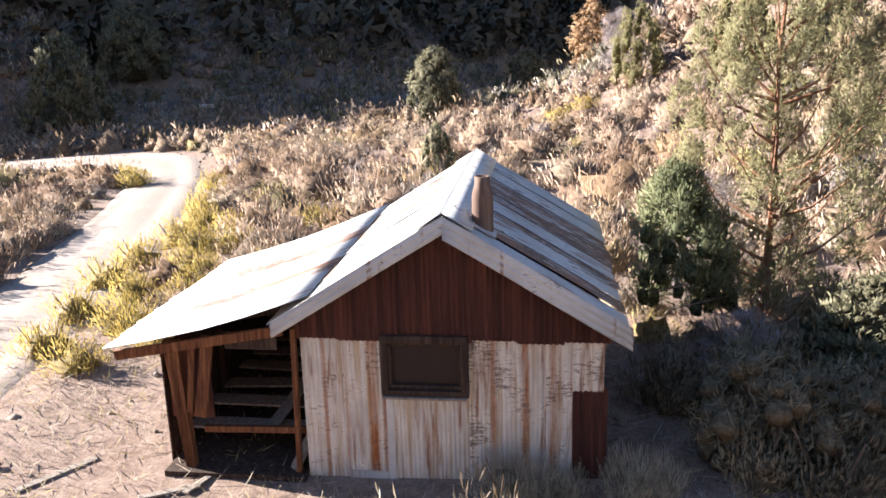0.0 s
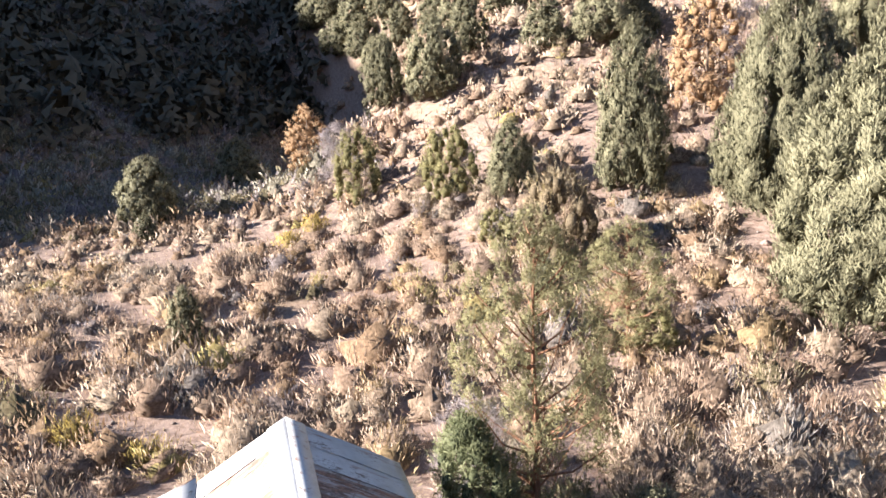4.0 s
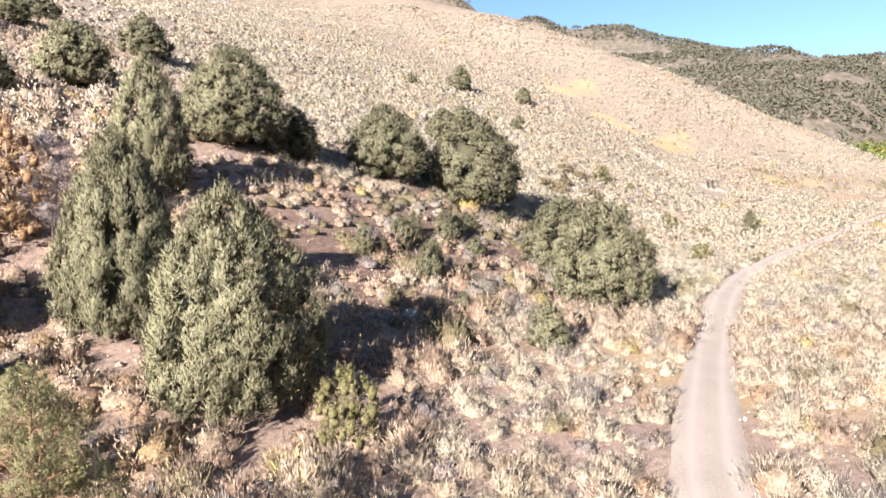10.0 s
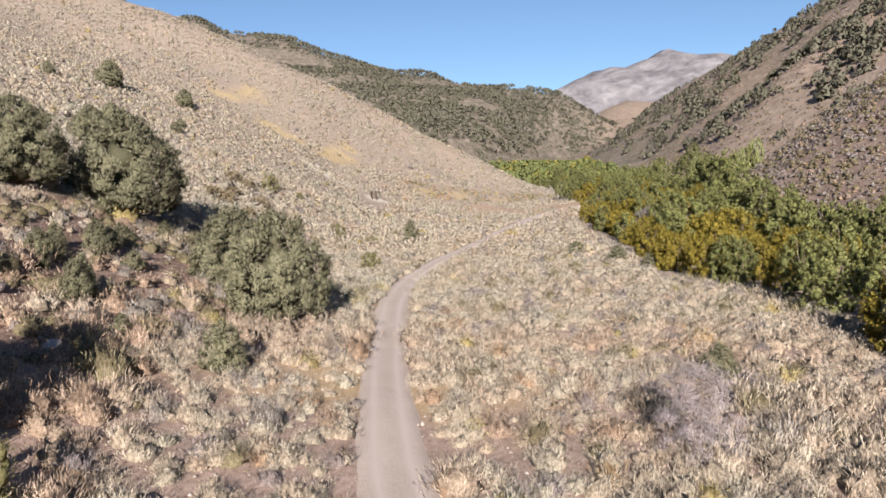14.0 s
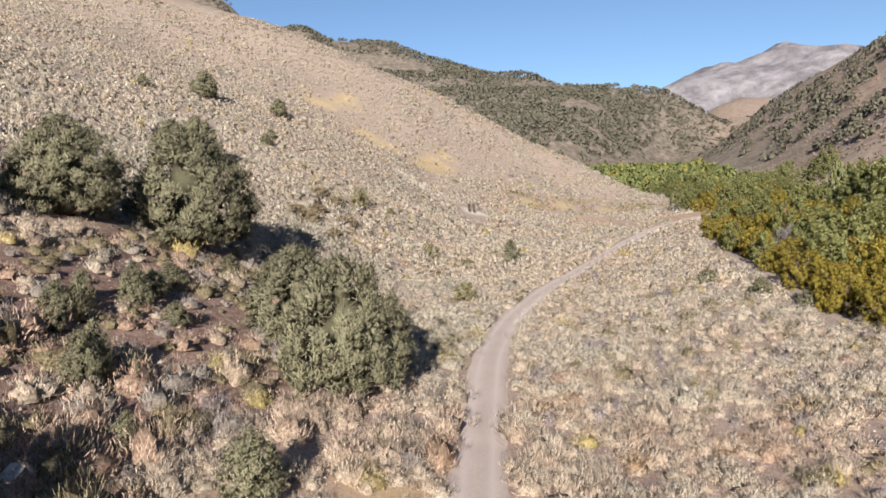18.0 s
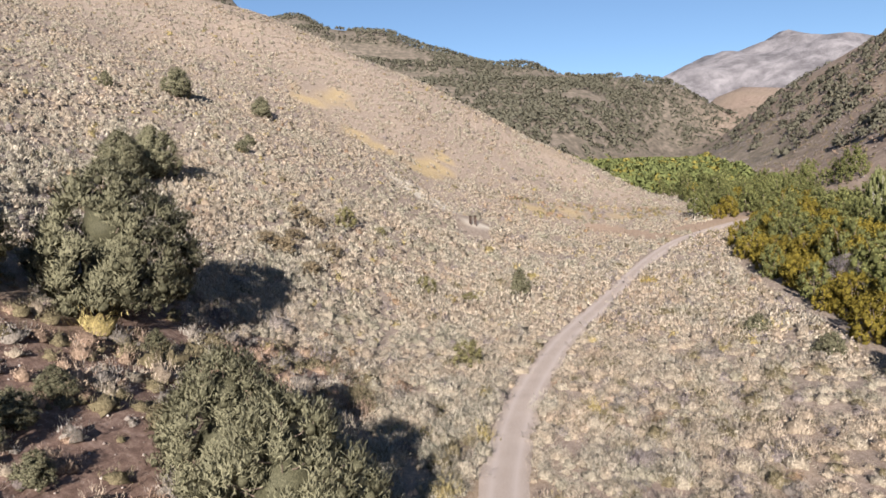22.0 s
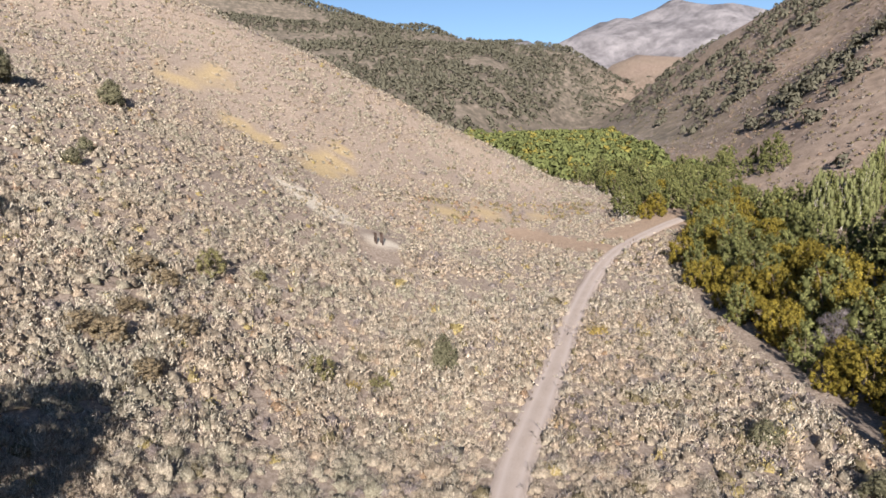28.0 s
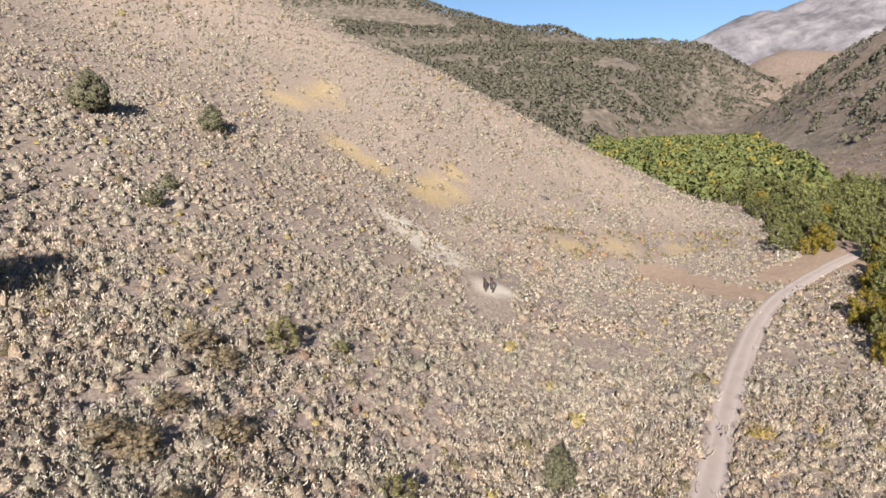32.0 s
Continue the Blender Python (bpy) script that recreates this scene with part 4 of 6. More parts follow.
WOOD_RED = wood_material("weathered_red_wood", (0.05, 0.020, 0.012), (0.16, 0.064, 0.030), (0.33, 0.150, 0.070))
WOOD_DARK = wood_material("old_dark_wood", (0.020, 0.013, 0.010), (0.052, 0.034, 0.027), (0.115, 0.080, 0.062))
WOOD_GREY = wood_material("grey_wood", (0.13, 0.105, 0.088), (0.25, 0.21, 0.18), (0.40, 0.35, 0.30))
PIPE_RUST = rust_sheet("rusted_pipe", ((0.3, (0.075, 0.050, 0.042)), (0.52, (0.135, 0.088, 0.070)), (0.7, (0.22, 0.155, 0.125))))
GLASS_DARK, _n, _l, _b = material("old_pane", 0.55, 0, 0.25)
_b.inputs["Base Color"].default_value = (0.028, 0.017, 0.016, 1)

CABIN = pose(0.0, 9.72, 0.0, 0, 0, -8)
RISE = 0.075  # the shack climbs with the ground towards its back


def lay(bm):
    """Put cabin coordinates into the world, with the rise to the back."""
    for v in bm.verts:
        v.co.z += RISE * v.co.y
    bm.transform(CABIN)
    return bm


def box(bm, x0, x1, y0, y1, z0, z1, skew=0.0):
    vs = [bm.verts.new((x + (skew if z == z1 else 0), y, z)) for z in (z0, z1) for y in (y0, y1) for x in (x0, x1)]
    for f in ((0, 2, 3, 1), (4, 5, 7, 6), (0, 1, 5, 4), (2, 6, 7, 3), (0, 4, 6, 2), (1, 3, 7, 5)):
        bm.faces.new([vs[i] for i in f])


def beam(bm, a, b, w, h, up=(0, 0, 1)):
    a, b = Vector(a), Vector(b)
    d = (b - a).normalized()
    s = d.cross(Vector(up)).normalized() * w / 2
    t = s.cross(d).normalized() * h / 2
    vs = [bm.verts.new(p + i * s + j * t) for p in (a, b) for i, j in ((-1, -1), (1, -1), (1, 1), (-1, 1))]
    for f in ((3, 2, 1, 0), (4, 5, 6, 7), (0, 1, 5, 4), (1, 2, 6, 5), (2, 3, 7, 6), (3, 0, 4, 7)):
        bm.faces.new([vs[i] for i in f])


def corrugated(bm, across, down, wide, pitch=0.076, depth=0.018, rag=0.0, seed=0, phase=0.0):
    """A corrugated sheet. across(s), s in metres along the width; down: list of 0..1 steps; the point is across(s, f)."""
    steps = max(8, int(wide / pitch * 6))
    rows = len(down)
    rr = random.Random(seed)
    grid = []
    for i in range(steps + 1):
        s = wide * i / steps
        wave = depth * 0.5 * math.sin(2 * math.pi * (s + phase) / pitch)
        cut = rr.uniform(-rag, rag)
        grid.append([bm.verts.new(across(s, f, wave, cut if k == rows - 1 else 0)) for k, f in enumerate(down)])
    for a, b in zip(grid, grid[1:]):
        for k in range(rows - 1):
            bm.faces.new((a[k], b[k], b[k + 1], a[k + 1]))


def finish(name, bm, mat, parent, label="", smooth=False, thick=0.0):
    lay(bm)
    bmesh.ops.recalc_face_normals(bm, faces=bm.faces)
    if smooth:
        for f in bm.faces:
            f.smooth = True
    ob = part(name, bm, mat, parent, label)
    if thick:
        k = ob.modifiers.new("thickness", "SOLIDIFY")
        k.thickness = thick
    return ob


def roof_z(x):
    """Height of the roof's underside line over the cabin's width."""
    if x > -2.6:
        return 4.0 - 0.60 * abs(x)
    return 2.44 - 0.17 * (-2.6 - x)


def build_cabin():
    cabin = tagged(new("cabin"), "weathered shack of rusty corrugated iron with a lean-to", "cabin")
    cabin_len = 5.6
    # front wall: sheets of tin round the window
    edges = (-2.25, -1.98, -1.62, -1.28, -0.96, 0.28, 0.66, 1.05, 1.42, 1.80, 2.25)
    rr = random.Random(4)
    for i, (a, b) in enumerate(zip(edges, edges[1:])):
        bm = bmesh.new()
        lo, top = -0.30 + rr.uniform(-0.03, 0.05), 2.22 + rr.uniform(-0.03, 0.06)
        if i == 4:
            top = 1.26
        if i == 9:
            lo = 1.35
        proud = 0.25 + (0.006 if i % 2 else 0.0)
        corrugated(bm, lambda s, f, w, c: (a - 0.02 + s, proud + w, top + (lo - top) * f + c), (0, 0.5, 1), b - a + 0.04, 0.07, 0.022, rag=0.012, seed=i)
        finish("tin_sheet", bm, WALL_TIN, cabin, "whitish corrugated sheet with rust streaks", True)
    bm = bmesh.new()
    corrugated(bm, lambda s, f, w, c: (-0.98 + s, 0.25 + w, 2.24 + (2.10 - 2.24) * f), (0, 1), 1.28, 0.07, 0.022)
    finish("tin_sheet", bm, WALL_TIN, cabin, "", True)
    bm = bmesh.new()
    corrugated(bm, lambda s, f, w, c: (1.78 + s, 0.29 + w, 1.40 - 1.72 * f), (0, 1), 0.55, 0.07, 0.02, rag=0.02)
    finish("tin_sheet", bm, RUST_TIN, cabin, "dark rust-brown corrugated sheet", True)
    for x0, x1, z0, z1 in ((-1.6, -0.98, -0.32, -0.06),):
        bm = bmesh.new()
        corrugated(bm, lambda s, f, w, c: (x0 + s, 0.225 + w * 0.4, z1 + (z0 - z1) * f + c), (0, 1), x1 - x0, 0.07, 0.02, rag=0.015)
        finish("patch", bm, TRIM_TIN, cabin, "pale patch of sheet at the wall's foot", True)
    bm = bmesh.new()
    box(bm, -0.97, -0.86, 0.215, 0.235, -0.25, 1.25)
    finish("batten", bm, TRIM_TIN, cabin, "pale vertical strip over a joint")
    # gable of dark rusted tin
    for i in range(7):
        a = -2.35 + i * 0.672
        bm = bmesh.new()
        corrugated(bm, lambda s, f, w, c: (a + s, 0.205 + w, max(2.14, roof_z(a + s) - 0.10) * (1 - f) + (2.10 + 0.02 * math.sin(a * 5)) * f), (0, 1), 0.69, 0.085, 0.036)
        finish("gable_sheet", bm, RUST_TIN, cabin, "dark rusted gable sheet", True)
    # window
    frame_ob = None
    for x0, x1, y0, y1, z0, z1 in ((-1.02, 0.30, 0.15, 0.33, 2.07, 2.19), (-1.02, 0.30, 0.15, 0.33, 1.24, 1.33), (-1.02, -0.91, 0.15, 0.33, 1.33, 2.07), (0.19, 0.30, 0.15, 0.33, 1.33, 2.07), (-0.91, 0.19, 0.21, 0.30, 2.02, 2.07), (-0.91, 0.19, 0.21, 0.30, 1.33, 1.39), (-0.91, -0.86, 0.21, 0.30, 1.39, 2.02), (0.14, 0.19, 0.21, 0.30, 1.39, 2.02)):
        bm = bmesh.new()
        box(bm, x0, x1, y0, y1, z0, z1)
        bmesh.ops.bevel(bm, geom=bm.edges[:], offset=0.008, segments=1, affect="EDGES")
        if frame_ob is None:
            frame_ob = finish("window", bm, WOOD_DARK, cabin, "dark weathered wooden window frame")
        else:
            finish("casing", bm, WOOD_DARK, frame_ob)
    bm = bmesh.new()
    box(bm, -0.86, 0.14, 0.265, 0.275, 1.39, 2.02)
    finish("pane", bm, GLASS_DARK, frame_ob, "dark dusty pane")
    bm = bmesh.new()
    box(bm, -1.0, 0.28, 0.11, 0.24, 1.205, 1.237)
    finish("sill", bm, WOOD_GREY, frame_ob, "pale worn sill")
    # side and back walls
    bm = bmesh.new()
    corrugated(bm, lambda s, f, w, c: (2.24 + w, 0.3 + s, 2.45 - 2.8 * f), (0, 1), cabin_len - 0.5, 0.076, 0.02)
    finish("side_wall", bm, RUST_TIN, cabin, "", True)
    bm = bmesh.new()
    corrugated(bm, lambda s, f, w, c: (-2.24 + w, 0.3 + s, 2.45 - 2.8 * f), (0, 1), cabin_len - 0.5, 0.076, 0.02)
    finish("side_wall", bm, RUST_TIN, cabin, "", True)
    bm = bmesh.new()
    corrugated(bm, lambda s, f, w, c: (-2.24 + s, 5.2 + w, (roof_z(-2.24 + s) - 0.05) * (1 - f) - 0.6 * f), (0, 1), 4.48, 0.076, 0.02)
    finish("back_wall", bm, RUST_TIN, cabin, "", True)
    bm = bmesh.new()
    box(bm, -2.2, 2.2, 0.4, 5.15, -0.2, -0.1)
    finish("floor", bm, WOOD_DARK, cabin)
    # roof sheets, ridge to eave
    rr = random.Random(9)
    strips = 8
    wide = cabin_len / strips
    # y where each sheet starts, its breadth, its lift and whether it is worn
    right = ((-0.02, 0.36, 0.0, 0), (0.39, 0.42, 0.012, 2), (0.84, 0.62, 0.014, 0), (1.44, 0.34, 0.010, 1), (1.76, 0.66, 0.014, 0), (2.40, 0.38, 0.010, 1), (2.76, 0.74, 0.012, 2), (3.48, 0.50, 0.010, 1), (3.96, 0.80, 0.014, 0), (4.74, 0.88, 0.02, 0))
    left = ((-0.02, 0.70, 0.0, 0), (0.66, 0.72, 0.012, 2), (1.36, 0.72, 0.0, 0), (2.06, 0.72, 0.012, 0), (2.76, 0.72, 0.0, 2), (3.46, 0.72, 0.012, 0), (4.16, 0.72, 0.0, 2), (4.86, 0.76, 0.012, 0))
    for side, sheets in ((1, right), (-1, left)):
        for i, (y0, breadth, up, worn) in enumerate(sheets):
            low = 2.56 + rr.uniform(-0.04, 0.03) if side > 0 else 2.66
            bow = 0.03 + 0.03 * math.sin(y0 * 3)
            bm = bmesh.new()
            corrugated(bm, lambda s, f, w, c: (side * low * f + side * 0.02, y0 + s + 0.012 * math.sin(f * 9 + i) * (s < 0.1), 4.0 - 0.60 * low * f + up * (1 - s / breadth) + w + bow * f * (1 - f)), (0, 0.15, 0.3, 0.45, 0.6, 0.75, 0.9, 1.0), breadth + (0.0 if i == 0 and side > 0 else 0.03), 0.076, 0.02, seed=i, phase=y0)
            finish("roof_sheet", bm, (ROOF_TIN, ROOF_WORN, ROOF_RUST)[worn], cabin, ("", "dark rust-speckled roof sheet", "roof sheet stained orange-brown with rust")[worn], True, 0.004)
    for i in range(9):
        y0 = i * (cabin_len + 0.25) / 9
        bm = bmesh.new()
        far = 5.40 + rr.uniform(-0.06, 0.06) + 0.06 * i
        up = 0.0025 * (i % 2)
        corrugated(bm, lambda s, f, w, c: (-2.02 - (far - 2.02) * f, y0 - 0.05 + s, 2.855 - 0.262 * (far - 2.02) * f + up + w - 0.10 * math.sin(f * 3.14) - 0.28 * f * ((y0 + s) / 5.6)), (0, 0.15, 0.3, 0.5, 0.75, 1.0), 0.70, 0.076, 0.02, seed=20 + i, phase=y0)
        finish("roof_sheet", bm, ROOF_RUST if i in (2, 5) else ROOF_TIN, cabin, "", True, 0.004)
    for side in (1, -1):
        bm = bmesh.new()
        corrugated(bm, lambda s, f, w, c: (side * (0.0 + 0.42 * f), s - 0.05, 4.075 - 0.60 * 0.42 * f + w * 0.5), (0, 1), cabin_len + 0.08, 0.30, 0.012)
        finish("ridge_cap", bm, TRIM_TIN, cabin, "folded pale ridge flashing", True, 0.004)
    # corrugated barge strips along the front edge
    for side in (1, -1):
        bm = bmesh.new()
        low = 2.62 if side > 0 else 2.60
        corrugated(bm, lambda s, f, w, c: (side * low * f, -0.06 + w * 0.8 + 0.02 * math.sin(f * 6), 4.03 - 0.60 * low * f - s), [k / 10 for k in range(11)], 0.33 if side > 0 else 0.26, 0.11, 0.03)
        finish("barge_strip", bm, TRIM_TIN, cabin, "bent corrugated strip along the gable edge", True, 0.005)
        bm = bmesh.new()
        beam(bm, (0, 0.10, 3.84), (side * 2.55, 0.10, 3.84 - 0.60 * 2.55), 0.05, 0.16)
        finish("barge_board", bm, WOOD_DARK, cabin)
    # stove pipe
    bm = bmesh.new()
    cx, cy = 0.52, 0.52
    prof = ((0.155, 3.55), (0.155, 4.16), (0.150, 4.22), (0.118, 4.33), (0.112, 4.36), (0.112, 4.47), (0.092, 4.47), (0.09, 3.9))
    rings = [[bm.verts.new((cx + r * math.cos(k * math.pi / 9), cy + r * math.sin(k * math.pi / 9), z)) for k in range(18)] for r, z in prof]
    for a, b in zip(rings, rings[1:]):
        for k in range(18):
            bm.faces.new((a[k], a[(k + 1) % 18], b[(k + 1) % 18], b[k]))
    bm.faces.new(rings[-1])
    finish("stove_pipe", bm, PIPE_RUST, cabin, "rusted stove pipe like an old milk can", True)
    bm = bmesh.new()
    beam(bm, (0.33, 0.40, 3.86), (0.72, 0.40, 3.63), 0.28, 0.012)
    finish("flashing", bm, TRIM_TIN, cabin)
    # lean-to: posts, boards, gaps that let light through
    for x, lean in ((-4.42, 0.12), (-4.32, 0.0)):
        bm = bmesh.new()
        beam(bm, (x + lean + 0.10, 0.25, -0.45), (x, 0.25, 2.02), 0.15, 0.13, (0, 1, 0))
        finish("post", bm, WOOD_RED, cabin, "split reddish timber post")
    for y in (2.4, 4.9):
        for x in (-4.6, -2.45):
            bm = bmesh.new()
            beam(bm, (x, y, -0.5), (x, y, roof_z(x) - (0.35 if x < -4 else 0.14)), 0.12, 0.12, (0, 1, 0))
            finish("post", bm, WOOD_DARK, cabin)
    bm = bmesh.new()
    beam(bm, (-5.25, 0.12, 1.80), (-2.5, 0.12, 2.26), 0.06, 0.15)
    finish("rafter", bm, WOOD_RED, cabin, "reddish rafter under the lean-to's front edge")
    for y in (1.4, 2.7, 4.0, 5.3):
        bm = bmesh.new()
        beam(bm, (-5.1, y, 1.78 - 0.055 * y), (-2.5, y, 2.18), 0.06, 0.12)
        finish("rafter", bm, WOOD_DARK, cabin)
    bm = bmesh.new()
    beam(bm, (-3.72, 0.18, 2.12), (-3.92, 0.10, 0.82), 0.19, 0.05, (0, 1, 0))
    finish("hanging_board", bm, WOOD_RED, cabin, "broken reddish board hanging from the rafter")
    bm = bmesh.new()
    beam(bm, (-4.0, 0.2, 2.0), (-4.12, 0.16, 0.86), 0.10, 0.04, (0, 1, 0))
    finish("hanging_board", bm, WOOD_RED, cabin)
    bm = bmesh.new()
    box(bm, -4.50, -3.80, 0.30, 0.33, 0.70, 1.99)
    finish("panel", bm, RUST_TIN, cabin, "dark sheet nailed beside the post")
    bm = bmesh.new()
    box(bm, -3.45, -2.62, 0.16, 0.19, 1.93, 2.20)
    finish("panel", bm, WOOD_DARK, cabin)
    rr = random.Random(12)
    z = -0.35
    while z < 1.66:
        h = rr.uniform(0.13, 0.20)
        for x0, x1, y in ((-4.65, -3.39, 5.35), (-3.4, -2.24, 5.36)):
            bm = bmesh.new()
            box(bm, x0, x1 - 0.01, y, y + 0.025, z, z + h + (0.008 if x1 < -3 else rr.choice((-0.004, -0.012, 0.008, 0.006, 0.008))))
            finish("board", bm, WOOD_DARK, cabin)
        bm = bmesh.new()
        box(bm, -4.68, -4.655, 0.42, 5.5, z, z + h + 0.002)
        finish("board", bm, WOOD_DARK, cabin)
        z += h + 0.008
    for x0, x1, z1 in ((-4.67, -4.64, 1.80),):
        bm = bmesh.new()
        box(bm, x0, x1, 0.42, 5.5, 1.60, z1)
        finish("side_panel", bm, RUST_TIN, cabin, "dark sheet closing the lean-to's side")
    bm = bmesh.new()
    corrugated(bm, lambda s, f, w, c: (-4.66 + s, 5.40 + w, 1.74 + 0.24 * s - (0.35 + 0.15 * s) * f), (0, 1), 2.42, 0.076, 0.02)
    finish("back_panel", bm, RUST_TIN, cabin, "", True)
    # trodden earth slab, its very dark colour includes the shade under the roof
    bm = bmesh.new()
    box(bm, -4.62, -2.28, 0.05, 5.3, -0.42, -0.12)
    finish("dirt_floor", bm, WOOD_DARK, cabin, "trodden floor of the lean-to, coloured dark with the roof's shade")
    bm = bmesh.new()
    beam(bm, (-2.42, 0.22, -0.30), (-2.36, 0.22, 2.26), 0.07, 0.09, (0, 1, 0))
    finish("post", bm, WOOD_RED, cabin)
    for i in range(6):
        bm = bmesh.new()
        y0 = 0.9 + i * 0.7
        beam(bm, (-4.5, y0, 0.30 + rr.uniform(-0.03, 0.03)), (-2.4, y0 + rr.uniform(-0.1, 0.1), 0.30), 0.34, 0.035)
        finish("deck_plank", bm, WOOD_GREY, cabin, "loose grey deck plank")
    bm = bmesh.new()
    beam(bm, (-4.0, 0.35, 0.48), (-2.3, 0.35, 0.52), 0.07, 0.10)
    finish("rail", bm, WOOD_RED, cabin, "reddish cross rail")
    bm = bmesh.new()
    beam(bm, (-3.0, 0.5, 0.38), (-2.75, 2.6, 0.62), 0.22, 0.03)
    finish("deck_plank", bm, WOOD_GREY, cabin)
    bm = bmesh.new()
    beam(bm, (-2.52, 0.25, -0.12), (-2.30, 0.5, 0.32), 0.20, 0.04)
    finish("deck_plank", bm, WOOD_GREY, cabin)
    return cabin


build_cabin()


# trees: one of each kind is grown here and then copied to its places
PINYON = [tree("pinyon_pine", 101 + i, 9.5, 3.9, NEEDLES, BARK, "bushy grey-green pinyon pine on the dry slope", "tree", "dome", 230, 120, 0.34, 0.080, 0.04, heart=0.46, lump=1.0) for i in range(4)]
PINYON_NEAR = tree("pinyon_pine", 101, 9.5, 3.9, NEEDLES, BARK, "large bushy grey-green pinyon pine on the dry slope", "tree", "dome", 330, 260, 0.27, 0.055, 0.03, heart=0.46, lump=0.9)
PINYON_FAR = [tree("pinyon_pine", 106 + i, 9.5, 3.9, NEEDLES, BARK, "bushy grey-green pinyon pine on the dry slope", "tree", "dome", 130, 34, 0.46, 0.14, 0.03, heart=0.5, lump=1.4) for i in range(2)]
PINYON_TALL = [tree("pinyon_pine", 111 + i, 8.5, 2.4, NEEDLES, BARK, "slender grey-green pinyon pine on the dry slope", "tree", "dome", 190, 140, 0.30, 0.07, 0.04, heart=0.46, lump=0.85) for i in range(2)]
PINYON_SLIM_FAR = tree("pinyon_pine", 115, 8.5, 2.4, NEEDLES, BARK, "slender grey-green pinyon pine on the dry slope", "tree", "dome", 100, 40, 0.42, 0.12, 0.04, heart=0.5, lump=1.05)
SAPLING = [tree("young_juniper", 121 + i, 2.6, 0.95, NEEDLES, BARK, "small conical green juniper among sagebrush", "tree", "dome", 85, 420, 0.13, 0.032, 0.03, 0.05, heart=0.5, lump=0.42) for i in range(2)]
OLIVE = [tree("juniper_shrub", 131 + i, 3.4, 1.6, NEEDLES_DRY, BARK, "olive-brown shrubby juniper in full sun", "shrub", "round", 40, 170, 0.19, 0.05, 0.02, 0.05, 3) for i in range(2)]
RUST_TREE = tree("rust_tree", 141, 7.5, 2.2, NEEDLES_RUST, BARK, "dying pine with rust-orange needles", "tree", "tall", 50, 90, 0.28, 0.08, 0.04)
GREY_TREE = tree("dead_tree", 142, 6.5, 2.0, TWIGS_GREY, BARK, "bare pinkish-grey dead tree with fine twigs", "tree", "round", 50, 230, 0.36, 0.022, 0.02, 0.045, 5, 0.0, 6, 0)
BROWN_SHRUB = tree("bare_shrub", 143, 3.6, 2.3, TWIGS_BROWN, BARK, "brown twiggy leafless shrub", "shrub", "round", 44, 60, 0.40, 0.04, 0.02, 0.05, 4, 0.0, 6, 0.55)
SNAG = tree("snag", 144, 5.0, 1.3, TWIGS_BROWN, BARK, "bare dead snag with stubby branches", "tree", "tall", 26, 20, 0.4, 0.03, 0.1, 0.07, 2, 0.0, 5, 0)
NEAR_PINE = tree("open_pine", 151, 8.8, 2.9, NEEDLES_OLIVE, BARK_RED, "open-crowned pine with reddish trunk beside the cabin", "tree", "tall", 105, 420, 0.13, 0.040, 0.06, 0.15, 1, 0.12, 5, 0, 0.62)

PINYON_AT = (
    (24.3, 17.4, 9.1, 11.2), (28.4, 25.5, 7.1, 11.8), (45.4, 33.2, 6.7, 11.5), (62.1, 33.6, 11.8, 10.6), (79.8, 21.6, 11.0, 9.7),
    (88.6, 12.0, 14.4, 13.2), (133.0, 21.5, 7.5, 7.2), (140.0, 18.6, 8.2, 8.4), (34.5, 48.2, 6.7, 5.3), (22.0, 54.2, 5.5, 6.8), (65.2, 53.0, 9.0, 7.3), (97.5, 63.2, 9.0, 6.8),
    (53.6, 53.9, 5.0, 4.8), (19.2, 58.2, 4.0, 6.0), (58.6, -2.8, 9.8, 10.2), (66.8, 0.6, 9.0, 8.6), (208.0, 26.0, 8.1, 7.6),
    (-31.8, 62.5, 7.8, 9.1), (-0.2, 58.5, 5.0, 5.6), (71.7, 78.2, 6.4, 5.3), (86.7, 77.3, 6.6, 5.0), (32.8, 61.5, 5.0, 3.1),
    (-32.1, 77.9, 7.8, 8.4), (9.6, 78.9, 5.7, 5.4),
    (29.5, 75.0, 6.0, 5.6), (33.5, 73.0, 5.6, 6.2), (26.5, 81.0, 6.4, 6.0), (29.0, 88.0, 6.4, 6.0), (35.0, 82.0, 5.4, 5.0),
    (40.0, 92.5, 6.0, 5.6), (33.0, 98.0, 6.2, 6.0), (27.0, 95.0, 6.0, 6.0), (45.5, 97.0, 6.0, 5.0), (23.5, 90.0, 6.4, 6.4), (38.0, 102.0, 6.4, 5.6),
    (32.5, 118.0, 7.0, 6.5), (33.5, 108.0, 6.6, 6.5), (35.5, 101.0, 6.0, 6.0), (31.5, 112.0, 6.8, 6.4), (33.0, 104.0, 6.4, 6.2), (31.0, 123.0, 7.0, 6.6), (34.5, 93.0, 6.0, 6.0),
)
